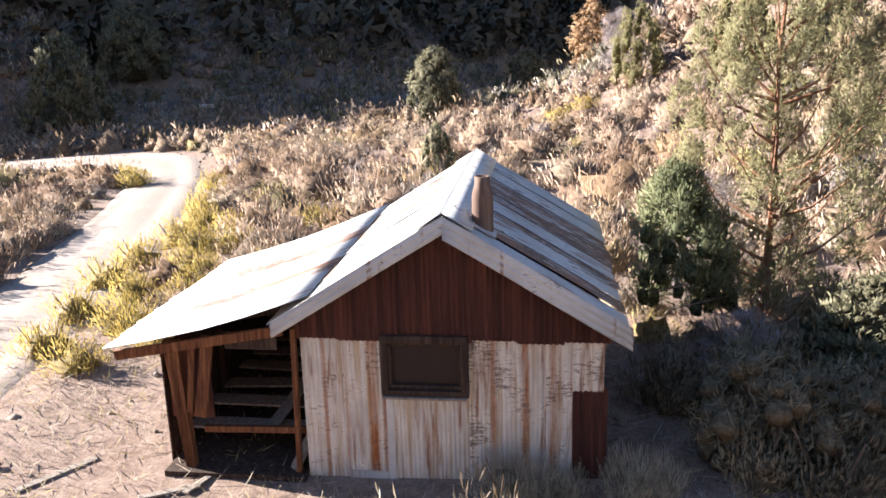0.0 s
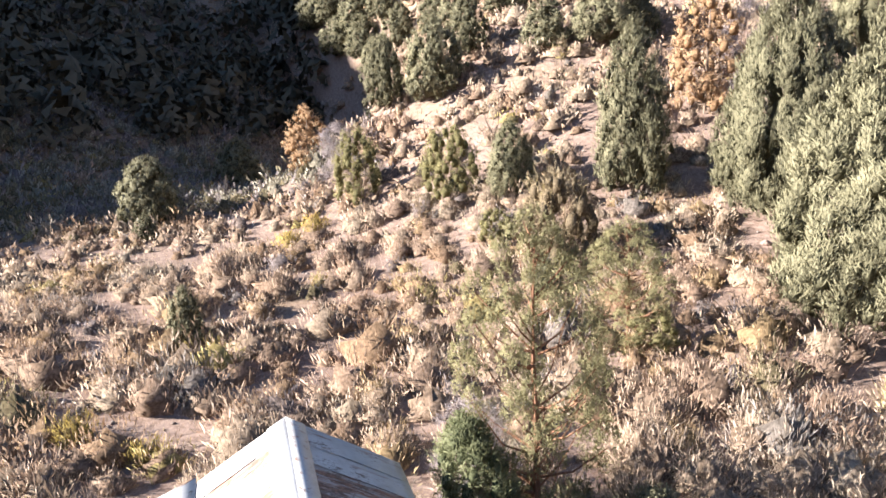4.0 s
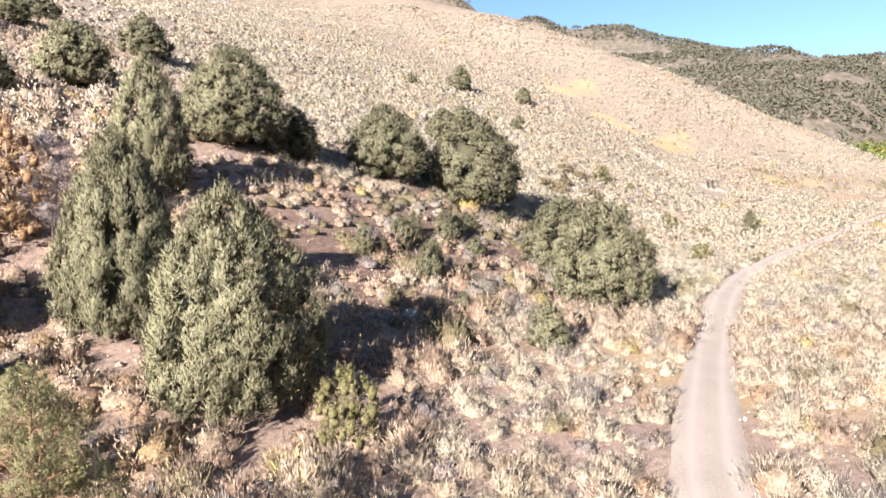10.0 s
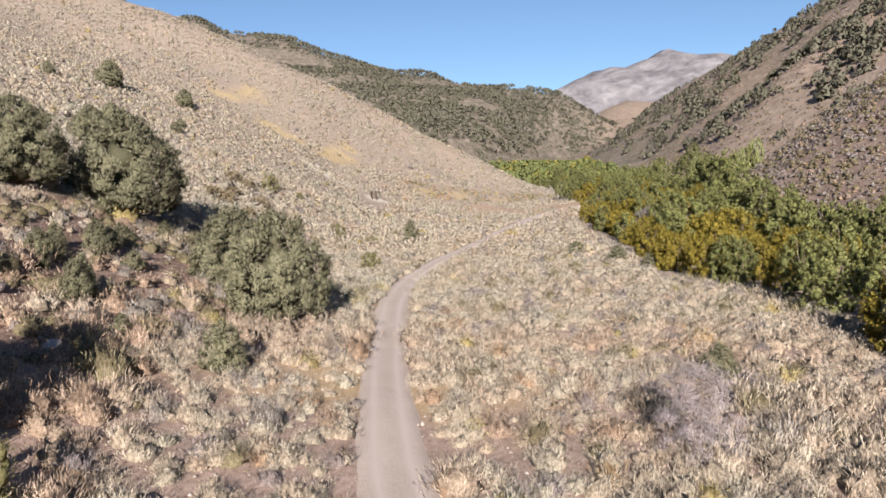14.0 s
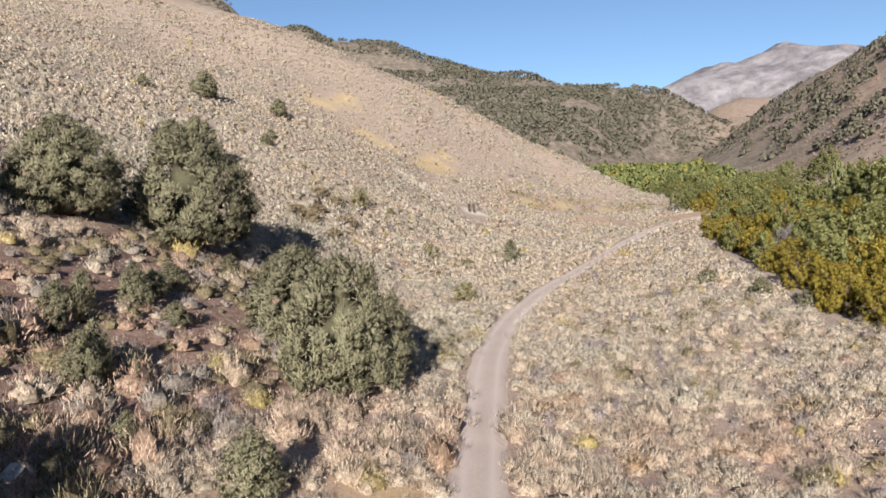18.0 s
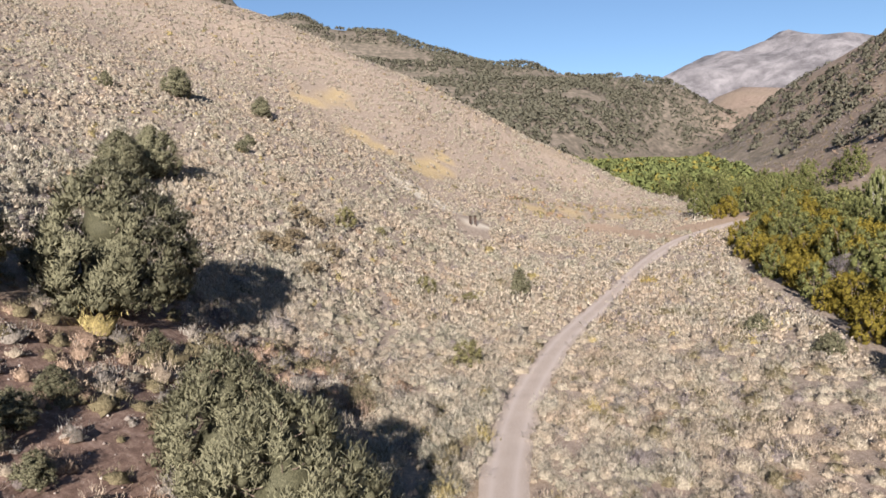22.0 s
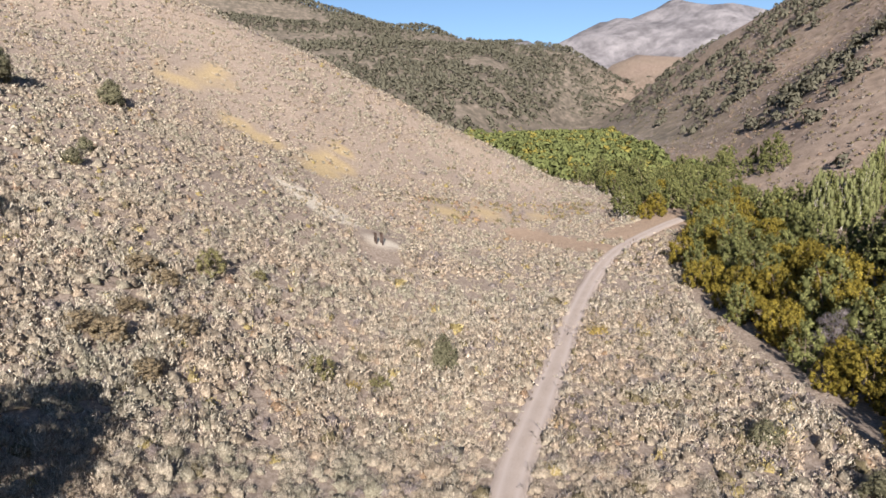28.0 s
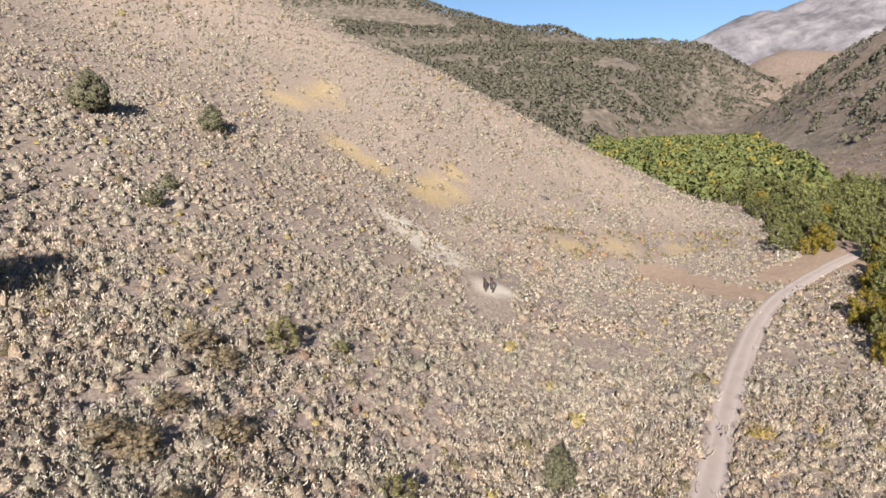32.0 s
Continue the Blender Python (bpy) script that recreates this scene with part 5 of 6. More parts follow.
SLIM_AT = (
    (24.3, 32.3, 4.4, 10.2), (30.6, 51.0, 4.4, 4.6), (26.6, 57.0, 3.7, 5.9), (67.5, 28.9, 5.3, 6.1), (19.3, 37.3, 3.2, 5.0),
    (36.7, 47.1, 3.9, 3.9), (53.2, 97.1, 4.9, 3.3), (54.0, 90.8, 4.3, 3.6), (62.5, 94.7, 5.2, 4.0), (64.3, 89.1, 5.1, 4.9),
    (73.0, 93.4, 5.5, 5.3), (70.7, 85.0, 5.2, 5.5), (75.9, 76.9, 4.8, 5.0), (98.6, 81.1, 6.2, 5.4), (38.3, 87.6, 4.1, 3.7),
    (36.9, 91.7, 4.1, 3.9), (36.0, 75.3, 3.3, 3.0), (39.1, 72.8, 3.4, 3.4), (51.6, 67.9, 3.4, 2.7), (35.5, 60.9, 3.8, 2.4),
    (44.6, 75.5, 3.3, 2.6),
)
SAPLING_AT = (
    (41.3, 2.2, 3.4, 3.6), (50.6, 12.0, 2.2, 2.6), (57.7, 15.6, 2.4, 2.6), (45.0, 8.5, 1.8, 1.9), (62.7, 9.2, 2.2, 2.0), (82.8, 7.5, 2.4, 2.2),
    (50.3, 17.4, 2.1, 2.7), (51.5, 11.7, 2.3, 3.5), (67.0, 11.7, 3.1, 2.4), (58.3, 14.8, 2.2, 2.3), (50.0, 11.9, 2.6, 3.6),
    (64.2, 12.3, 2.5, 3.4), (61.5, 15.1, 1.8, 2.4), (71.4, 11.0, 2.7, 2.1), (55.7, 15.1, 1.6, 2.0), (132.3, -36.0, 3.8, 4.9),
    (104.2, -57.9, 3.6, 2.6), (92.8, -59.1, 3.6, 2.9), (83.0, -58.5, 2.7, 2.8), (221.2, 7.5, 6.1, 5.8), (175.1, 8.7, 3.5, 2.7),
    (192.7, 38.1, 3.7, 3.6), (-0.9, 53.5, 1.9, 2.0), (-0.1, 31.8, 1.8, 2.8), (17.2, 40.6, 1.3, 1.7), (14.9, 26.6, 1.8, 2.2),
    (182.4, 7.9, 3.5, 2.9), (32.1, -28.5, 2.8, 2.4),
)
OLIVE_AT = (
    (12.8, 47.0, 3.9, 5.1), (16.8, 40.5, 3.9, 4.6), (22.9, 11.4, 3.2, 3.6), (98.8, -20.2, 3.9, 3.0), (148.4, -10.2, 4.6, 3.6),
    (15.8, 20.7, 2.6, 1.7), (129.6, -20.7, 3.8, 2.9), (16.3, 33.8, 2.2, 2.0), (127.5, -27.0, 3.0, 1.8), (151.6, -16.3, 2.4, 1.5),
)
RUST_AT = (
    (33.3, 36.1, 5.2, 8.5), (12.4, 59.3, 4.0, 5.8),
)
GREY_AT = (
    (35.6, 34.8, 4.0, 7.0), (20.9, -18.1, 4.2, 4.7), (13.0, 52.5, 3.4, 4.5),
)
BROWN_AT = (
    (17.4, 29.4, 4.4, 4.6), (143.0, -2.2, 5.0, 2.0), (141.5, -5.0, 4.0, 2.0), (127.4, 1.8, 4.6, 2.0), (127.3, -0.6, 4.4, 2.2),
    (131.7, -6.6, 4.6, 2.2), (133.2, -1.9, 3.6, 1.6), (122.1, -3.9, 4.0, 1.8),
)
SNAG_AT = (
    (26.4, 42.3, 2.2, 5.4), (21.4, 43.3, 3.0, 3.4), (14.1, 39.2, 1.5, 3.7), (58.0, -21.5, 2.1, 2.9),
)


def set_out(places, kinds, seed):
    rr = random.Random(seed)
    for k, (x, y, w, h) in enumerate(places):
        plant(kinds[k % len(kinds)], x, y, w, h, rr.uniform(0, 360))


set_out(PINYON_AT[:2], [PINYON_NEAR], 11)
set_out([p for p in PINYON_AT[2:] if p[0] < 145 and p[1] < 50], PINYON, 1)
set_out([p for p in PINYON_AT[2:] if p[0] >= 145 or p[1] >= 50], PINYON_FAR, 9)
set_out([p for p in SLIM_AT if p[1] < 50], PINYON_TALL, 2)
set_out([p for p in SLIM_AT if p[1] >= 50], [PINYON_SLIM_FAR], 12)
set_out(SAPLING_AT, SAPLING, 3)
set_out(OLIVE_AT, OLIVE, 4)
set_out(RUST_AT, [RUST_TREE], 5)
set_out(GREY_AT, [GREY_TREE], 6)
set_out(BROWN_AT, [BROWN_SHRUB], 7)
set_out(SNAG_AT, [SNAG], 8)
plant(NEAR_PINE, 6.6, 14.1, 4.7, 8.7, 0)
plant(NEAR_PINE, 15.0, 21.0, 4.2, 5.6, 140)
plant(BROWN_SHRUB, 4.9, 10.0, 2.8, 1.7, 70)
plant(SAPLING[1], 7.2, 11.4, 2.5, 2.3, 20)
plant(SAPLING[0], 8.6, 11.9, 2.2, 2.0, 80)
plant(GREY_TREE, 5.7, 15.6, 2.6, 3.2, 40)
plant(GREY_TREE, 5.3, 12.1, 1.6, 1.5, 120)
plant(BROWN_SHRUB, 6.2, 9.6, 2.4, 1.5, 200)

# rabbitbrush in bloom and pale sage beside the cabin and the track
def bush_thing(kind, seed, mat, label, count=700, wide=0.022, long=0.12):
    root = tagged(new(kind), label, "shrub")
    heart_mask, sh, nr = bush_shape(np.random.default_rng(seed), count, wide, 8, long)
    blade_part("foliage", (sh, heart_mask, nr), mat, root)
    r2 = random.Random(seed)
    for k in range(5):
        a = k * 1.26 + r2.uniform(-0.3, 0.3)
        c, s = math.cos(a), math.sin(a)
        bm = bmesh.new()
        limb_tube(bm, [Vector((0.04 * c, 0.04 * s, -0.06)), Vector((0.16 * c, 0.16 * s, 0.14)), Vector((0.34 * c, 0.34 * s, 0.40 + r2.uniform(0, 0.1)))], [0.022, 0.016, 0.006], 5)
        part("stem", bm, BARK, root)
    SIZES[root.name] = (1.0, 0.6)
    return root


BLOOM = [bush_thing("rabbitbrush", 301 + i, LEAF_BLOOM, "yellow flowering rabbitbrush beside the gravel track") for i in range(2)]
PALE_SAGE = [bush_thing("sagebrush", 311 + i, SAGE_PALE, "pale straw-grey sagebrush by the cabin wall", 900, 0.014, 0.16) for i in range(2)]
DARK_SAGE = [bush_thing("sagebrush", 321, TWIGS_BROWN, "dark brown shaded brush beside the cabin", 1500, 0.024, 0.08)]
BLOOM_AT = ((140.2, -61.4, 2.6, 1.2), (128.0, -24.0, 1.8, 0.9), (-9.9, 20.4, 1.2, 0.8), (-9.6, 17.8, 1.1, 0.8), (-9.2, 15.6, 1.1, 0.8), (-8.0, 14.6, 1.0, 0.7), (-7.4, 16.3, 1.0, 0.7), (-7.0, 20.4, 1.0, 0.8), (-8.9, 26.0, 1.2, 0.9), (-7.6, 25.2, 1.1, 0.8), (-10.0, 29.4, 1.1, 0.8), (-6.8, 23.0, 1.1, 0.8), (-5.4, 18.2, 0.9, 0.7), (-11.0, 34.4, 1.2, 0.8), (-5.2, 20.6, 0.9, 0.7), (-9.7, 22.2, 1.3, 0.9), (-7.7, 21.2, 1.2, 0.8), (-8.0, 17.0, 1.3, 0.8), (-8.6, 19.0, 1.1, 0.8), (-9.3, 24.5, 1.2, 0.9), (-8.3, 23.4, 1.2, 0.9), (-7.1, 18.8, 1.1, 0.7), (-9.4, 27.5, 1.1, 0.9), (-10.2, 31.5, 1.1, 0.8), (-6.6, 15.6, 0.9, 0.6), (-15.6, 36.5, 1.4, 1.0), (-17.2, 38.6, 1.3, 0.9), (-4.3, 25.0, 1.2, 0.9), (7.4, 44.5, 1.6, 1.0), (9.4, 46.0, 1.5, 1.0), (-2.2, 22.6, 1.1, 0.8))
set_out([(x, y, 1.35 * w, 1.25 * h) for x, y, w, h in BLOOM_AT], BLOOM, 21)
set_out(((0.8, 9.45, 0.9, 0.85), (1.25, 9.30, 0.8, 0.8), (1.7, 9.35, 0.7, 0.6), (2.6, 9.25, 0.9, 0.9), (3.1, 9.3, 0.8, 0.7)), PALE_SAGE, 22)
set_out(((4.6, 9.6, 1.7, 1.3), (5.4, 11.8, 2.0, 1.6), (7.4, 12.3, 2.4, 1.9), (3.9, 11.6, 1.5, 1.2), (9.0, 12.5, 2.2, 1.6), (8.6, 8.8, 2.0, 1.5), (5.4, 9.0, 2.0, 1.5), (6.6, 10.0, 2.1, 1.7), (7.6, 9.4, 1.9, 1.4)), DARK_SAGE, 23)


def leaning_pine():
    """A young pine whose trunk leans far over beside the cabin's eave."""
    rng2 = np.random.default_rng(152)
    root = tagged(new("leaning_pine"), "green young pine leaning over beside the cabin's eave", "tree")
    g = ground_at(6.3, 13.5)
    bm = bmesh.new()
    limb_tube(bm, [Vector(p) + Vector((0, 0, g)) for p in ((6.35, 13.45, -0.15), (6.0, 13.55, 0.55), (5.45, 13.7, 1.0), (4.95, 13.85, 1.6), (4.6, 13.95, 2.5), (4.5, 13.95, 3.2))], [0.14, 0.12, 0.10, 0.085, 0.06, 0.03], 8)
    for k in range(9):
        a = k * 2.4
        s = Vector((4.95 - 0.05 * k, 13.87, g + 1.5 + 0.17 * k))
        limb_tube(bm, [s, s + Vector((math.cos(a) * 0.5, math.sin(a) * 0.5, 0.05)), s + Vector((math.cos(a) * 0.95, math.sin(a) * 0.95, 0.3))], [0.035, 0.022, 0.008], 5)
    for a in ((5.6, 13.6, 1.0), (5.2, 13.7, 1.3)):
        limb_tube(bm, [Vector(a) + Vector((0, 0, g)), Vector(a) + Vector((-0.5, -0.5, g + 0.1)), Vector(a) + Vector((-1.3, -0.7, g))], [0.03, 0.02, 0.008], 5)
    part("trunk", bm, BARK, root)
    lobes = []
    for k in range(44):
        f = (k + rng2.uniform()) / 44
        a, r = k * 2.4, 1.05 * math.sin(math.pi * min(1, 0.25 + 0.75 * f)) ** 0.6 * rng2.uniform(0.5, 0.95)
        lobes.append((4.62 + 0.25 * (1 - f) + math.cos(a) * r, 13.9 + math.sin(a) * r, g + 0.7 + 2.7 * f, rng2.uniform(0.24, 0.36)))
    blade_part("crown", crown_blades(rng2, lobes, 520, 0.17, 0.040, 0.7, 5, 0.5, np.array((4.6, 13.9, g + 1.8))), NEEDLES_DEEP, root)


leaning_pine()


# stones, logs and small finds
def boulder(x, y, wide, tall, seed, mat, label, sink=0.3, group=""):
    rr = random.Random(seed)
    bm = bmesh.new()
    bmesh.ops.create_icosphere(bm, subdivisions=3, radius=0.5)
    cuts = [(Vector((rr.gauss(0, 1), rr.gauss(0, 1), rr.gauss(0.2, 0.8))).normalized(), rr.uniform(0.30, 0.44)) for _ in range(11)]
    for v in bm.verts:
        for d, k in cuts:
            over = v.co.dot(d) - k
            if over > 0:
                v.co -= d * over * 0.92
        v.co += v.co.normalized() * 0.018 * math.sin(v.co.x * 17 + seed) * math.sin(v.co.y * 13) * math.sin(v.co.z * 15 + 1)
    bm.transform(pose(x, y, ground_at(x, y) + tall * (0.5 - sink), rr.uniform(-15, 15), rr.uniform(-15, 15), rr.uniform(0, 360)) @ Matrix.Diagonal((wide, wide * rr.uniform(0.7, 1.0), tall, 1)))
    me = bpy.data.meshes.new("boulder")
    bm.to_mesh(me)
    bm.free()
    me.materials.append(mat)
    return tagged(new("boulder", me), label, "rock", group)


rr = random.Random(66)
for k in range(13):
    a = rr.uniform(0, 6.28)
    boulder(OUTCROP[0] + math.cos(a) * rr.uniform(0, 4.2), OUTCROP[1] + math.sin(a) * rr.uniform(0, 2.6), rr.uniform(0.9, 2.6), rr.uniform(0.8, 2.2), 400 + k, ROCK_PINK, "pinkish-brown weathered boulder in a slope outcrop", 0.25, "outcrop boulders")
boulder(39.9, 11.6, 1.7, 1.2, 430, STONE_GREY, "grey rounded boulder among the sagebrush", 0.25)
for k in range(26):
    x, y = rr.uniform(16, 34), rr.uniform(8, 26)
    boulder(x, y, rr.uniform(0.25, 0.6), rr.uniform(0.18, 0.4), 440 + k, (STONE_GREY, ROCK_PINK)[k % 2], "small pale rock on the bare slope", 0.3, "slope rocks")


def log(name, pts, r, mat, label, twigs=0, seed=0):
    """A fallen trunk or branch lying over the ground, with its stubs."""
    rr2 = random.Random(seed)
    root = tagged(new(name), label, "log")
    line = [Vector((x, y, ground_at(x, y) + z)) for x, y, z in pts]
    bm = bmesh.new()
    limb_tube(bm, line, [r * (1 - 0.6 * k / (len(line) - 1)) for k in range(len(line))], 7)
    part("stem", bm, mat, root)
    for _ in range(twigs):
        k = rr2.randrange(len(line) - 1)
        s = line[k].lerp(line[k + 1], rr2.random())
        d = Vector((rr2.gauss(0, 1), rr2.gauss(0, 1), abs(rr2.gauss(0.3, 0.6)))).normalized() * rr2.uniform(0.4, 1.2)
        bm = bmesh.new()
        limb_tube(bm, [s, s + d * 0.5 + Vector((0, 0, 0.05)), s + d], [r * 0.3, r * 0.2, r * 0.06], 5)
        part("branch", bm, mat, root)
    return root


log("fallen_log", ((7.4, 13.2, 0.1), (8.6, 13.4, 0.14), (10.2, 13.0, 0.12)), 0.13, BARK_RED, "fallen reddish peeling trunk under the pine", 8, 1)
log("fallen_log", ((5.3, 12.6, 0.12), (6.6, 12.2, 0.16), (8.2, 12.2, 0.2)), 0.09, BARK, "grey dead branch on the shaded ground", 12, 2)
log("fallen_log", ((9.2, 16.2, 0.1), (10.8, 15.6, 0.14), (12.6, 15.8, 0.1)), 0.10, BARK, "grey dead branch lying below the pines", 9, 3)
log("fallen_log", ((50.9, 28.6, 0.25), (54.2, 27.0, 0.35), (57.6, 24.6, 0.25)), 0.34, BARK, "dark fallen trunk on the sunlit slope", 14, 4)
log("fallen_log", ((16.0, 26.0, 0.1), (17.6, 25.4, 0.14), (19.2, 25.6, 0.1)), 0.11, BARK, "grey fallen branch on the slope", 8, 5)
for k in range(5):
    bx, by = BRANCHES[0] + 0.7 * k, BRANCHES[1] + 0.4 * (k % 3)
    log("fallen_branch", ((bx - 1.6, by, 0.15), (bx, by + 0.4, 0.45), (bx + 1.5, by + 0.3, 0.3)), 0.08, BARK_PALE, "pale bare branch in a pile beside the track", 7, 20 + k)


def crate():
    root = tagged(new("white_box"), "white painted box on short legs in the shaded flat", "box")
    x, y = WHITE_BOX
    z = ground_at(x, y)
    for name, sx, sy, z0, z1 in (("body", 0.62, 0.36, 0.28, 0.72), ("lid", 0.66, 0.40, 0.72, 0.78)):
        bm = bmesh.new()
        box(bm, x - sx, x + sx, y - sy, y + sy, z + z0, z + z1)
        bmesh.ops.bevel(bm, geom=bm.edges[:], offset=0.015, segments=1, affect="EDGES")
        part(name, bm, WHITE_PAINT, root)
    for dx in (-0.5, 0.5):
        for dy in (-0.28, 0.28):
            bm = bmesh.new()
            box(bm, x + dx - 0.04, x + dx + 0.04, y + dy - 0.04, y + dy + 0.04, z - 0.15, z + 0.279)
            part("leg", bm, WOOD_GREY, root)


def mine_frame():
    """A small timber frame left on pale tailings."""
    root = tagged(new("timber_frame"), "small dark timber frame on a pale spoil patch", "frame")
    x, y = FRAME_AT
    z = ground_at(x, y)
    for dx in (-0.7, 0.7):
        for dy in (-0.6, 0.6):
            bm = bmesh.new()
            beam(bm, (x + dx, y + dy, z - 0.3), (x + dx * 0.93, y + dy * 0.93, z + 1.9), 0.22, 0.22, (0, 1, 0))
            part("post", bm, WOOD_DARK, root)
    for dy in (-0.58, 0.58):
        bm = bmesh.new()
        beam(bm, (x - 1.0, y + dy, z + 1.98), (x + 1.0, y + dy, z + 1.98), 0.22, 0.2)
        part("cap_beam", bm, WOOD_DARK, root)
    for k in range(4):
        bm = bmesh.new()
        beam(bm, (x - 0.66, y + 0.66, z + 0.25 + 0.4 * k), (x + 0.66, y + 0.66, z + 0.27 + 0.4 * k), 0.04, 0.3)
        part("board", bm, WOOD_DARK, root)


def loose_plank(x, y, turn, long, wide, label):
    bm = bmesh.new()
    box(bm, -long / 2, long / 2, -wide / 2, wide / 2, 0, 0.04)
    bmesh.ops.bevel(bm, geom=bm.edges[:], offset=0.008, segments=1, affect="EDGES")
    e = 0.4
    c, s = math.cos(math.radians(turn)), math.sin(math.radians(turn))
    rise = (ground_at(x + c * e, y + s * e) - ground_at(x - c * e, y - s * e)) / (2 * e)
    bm.transform(pose(x, y, ground_at(x, y) + 0.02, 0, -math.degrees(math.atan(rise)), turn))
    me = bpy.data.meshes.new("loose_plank")
    bm.to_mesh(me)
    bm.free()
    me.materials.append(WOOD_GREY)
    tagged(new("loose_plank", me), label, "plank")


crate()
mine_frame()
loose_plank(-6.4, 10.6, 52, 1.3, 0.16, "weathered grey plank on bare soil by the lean-to")
loose_plank(-4.3, 9.9, 20, 0.9, 0.14, "short grey plank at the lean-to's post")
loose_plank(-3.9, 10.15, 65, 0.7, 0.12, "pale split board at the lean-to's post")

# creekside willows and cottonwoods
GREEN = [tree("cottonwood", 161 + i, 11.0, 4.6, LEAF_GREEN, BARK, "leafy green cottonwood in the creekside thicket", "tree", "round", 60, 20, 0.42, 0.22, 0.02, 0.12, 2, 0.0, 4, lump=0.85) for i in range(3)]
YELLOW = [tree("willow", 171 + i, 8.0, 4.2, LEAF_YELLOW, BARK, "yellowing willow in the creekside thicket", "tree", "round", 60, 26, 0.38, 0.19, 0.02, 0.08, 4, 0.0, 4, lump=0.85) for i in range(3)]
FAR_GREEN = [tree("cottonwood", 191 + i, 11.0, 4.6, LEAF_GREEN, BARK, "leafy cottonwood in the far creekside grove", "tree", "round", 34, 9, 0.62, 0.36, 0.02, 0.12, 2, 0.0, 3) for i in range(2)]
PALE = tree("willow", 181, 9.0, 3.8, LEAF_PALE, BARK_PALE, "pale half-bare willow in the creekside thicket", "tree", "round", 46, 9, 0.40, 0.15, 0.03, 0.10, 4, 0.0, 4)
ASPEN = tree("cottonwood", 186, 9.0, 2.6, LEAF_GREEN, BARK_PALE, "slim cottonwood with a white trunk beside the track", "tree", "tall", 40, 26, 0.34, 0.2, 0.22, 0.14, 1, 0.1, 4)
rng = np.random.default_rng(8)


def thicket():
    v = 40.0
    while v < 345:
        edge = float(np.interp(v, (40, 55, 76, 95, 130, 163, 190, 215, 235, 258, 300, 335, 380, 450, 560, 740), (-25, -28, -29.5, -20, -19.5, -16, -17, -21, -32, -15, -14, -6, 6, 11, 13, 10)))
        grow = float(np.interp(v, (40, 90, 150, 250, 560), (0.9, 0.85, 1.0, 0.9, 0.70)))
        for back, kind in ((2, "y"), (9, "y"), (17, "g"), (25, "g"), (33, "p"), (41, "g"), (50, "g"), (59, "g")):
            u = edge - back + rng.uniform(-2.5, 2.5)
            at = v + rng.uniform(-2.5, 2.5)
            x, y = SA * u + CA * at, CA * u - SA * at
            r = rng.uniform()
            if float(road_distance(np.array([x]), np.array([y]))[0]) < 4.0:
                continue
            if (back == 33 and v < 110) or (back > 40 and v < 300) or (back > 30 and 110 < v < 225):
                continue
            golden = back < 20 and r < (0.75 if 80 < v < 262 else 0.12)
            proto = YELLOW[int(r * 9) % 3] if golden else (PALE if kind == "p" and r < 0.6 else GREEN[int(r * 9) % 3])
            if (v > 215 or back > 20) and not golden:
                proto = FAR_GREEN[int(r * 9) % 2]
            size = grow * rng.uniform(0.62, 1.12) * (0.75 if back == 2 else 1.0)
            w, h = SIZES[proto.name]
            plant(proto, x, y, w * size * rng.uniform(0.9, 1.15), h * size, rng.uniform(0, 360))
        v += rng.uniform(6.5, 9.0) * (0.52 if 80 < v < 270 else 0.8) * (1 + max(0, v - 260) / 260)


thicket()
for k, (x, y, tall) in enumerate(((204, -123, 5), (209, -132, 6.5), (215, -141, 7.5), (221, -150, 8), (227, -155, 8.5), (231, -151, 8.5), (233, -144, 8))):
    plant(YELLOW[k % 3] if k % 2 else GREEN[k % 3], x - 3.5, y - 2.0, 0.85 * tall, tall, 50 * k)
plant(ASPEN, 221.5, -117.0, 5.5, 8.5, 30)
plant(ASPEN, 226.0, -121.5, 4.8, 7.0, 200)
plant(RUST_TREE, 231.0, -133.0, 6.5, 4.2, 80)
plant(GREY_TREE, 118.0, -82.0, 6.0, 7.0, 10)
# tall pale poplars behind the brown spur
for k in range(11):
    u, v = -52 - 2.6 * k + rng.uniform(-1.5, 1.5), 222 + 2.2 * k + rng.uniform(-4, 4)
    plant((PALE, PALE, GREEN[0])[k % 3], SA * u + CA * v, CA * u - SA * v, rng.uniform(5.0, 7.0), rng.uniform(13, 16), rng.uniform(0, 360))

for ob in [PINYON_NEAR, PINYON_SLIM_FAR, *PINYON_FAR, *BLOOM, *PALE_SAGE, *DARK_SAGE, *FAR_GREEN, *PINYON, *PINYON_TALL, *SAPLING, *OLIVE, RUST_TREE, GREY_TREE, BROWN_SHRUB, SNAG, NEAR_PINE, *GREEN, *YELLOW, PALE, ASPEN]:
    for o in (*ob.children_recursive, ob):
        bpy.data.objects.remove(o)

CLEAR += [(0, 12.5, 3.6), (-3.6, 11, 3.0), (-6, 13, 2.2), (1, 15, 3), (-9, 14, 3.0)] + [(x, y, 0.35 * w) for x, y, w, h in PINYON_AT]
CLEAR += [(x, y, 0.75 * w) for x, y, w, h in BLOOM_AT] + [(-8, 9, 4.2), (-5.5, 9.5, 3.2), (-3, 7.5, 2.5), (5, 10, 2.6), (2, 9.2, 1.6), (7.5, 11.5, 2.0)]
build_scrub()


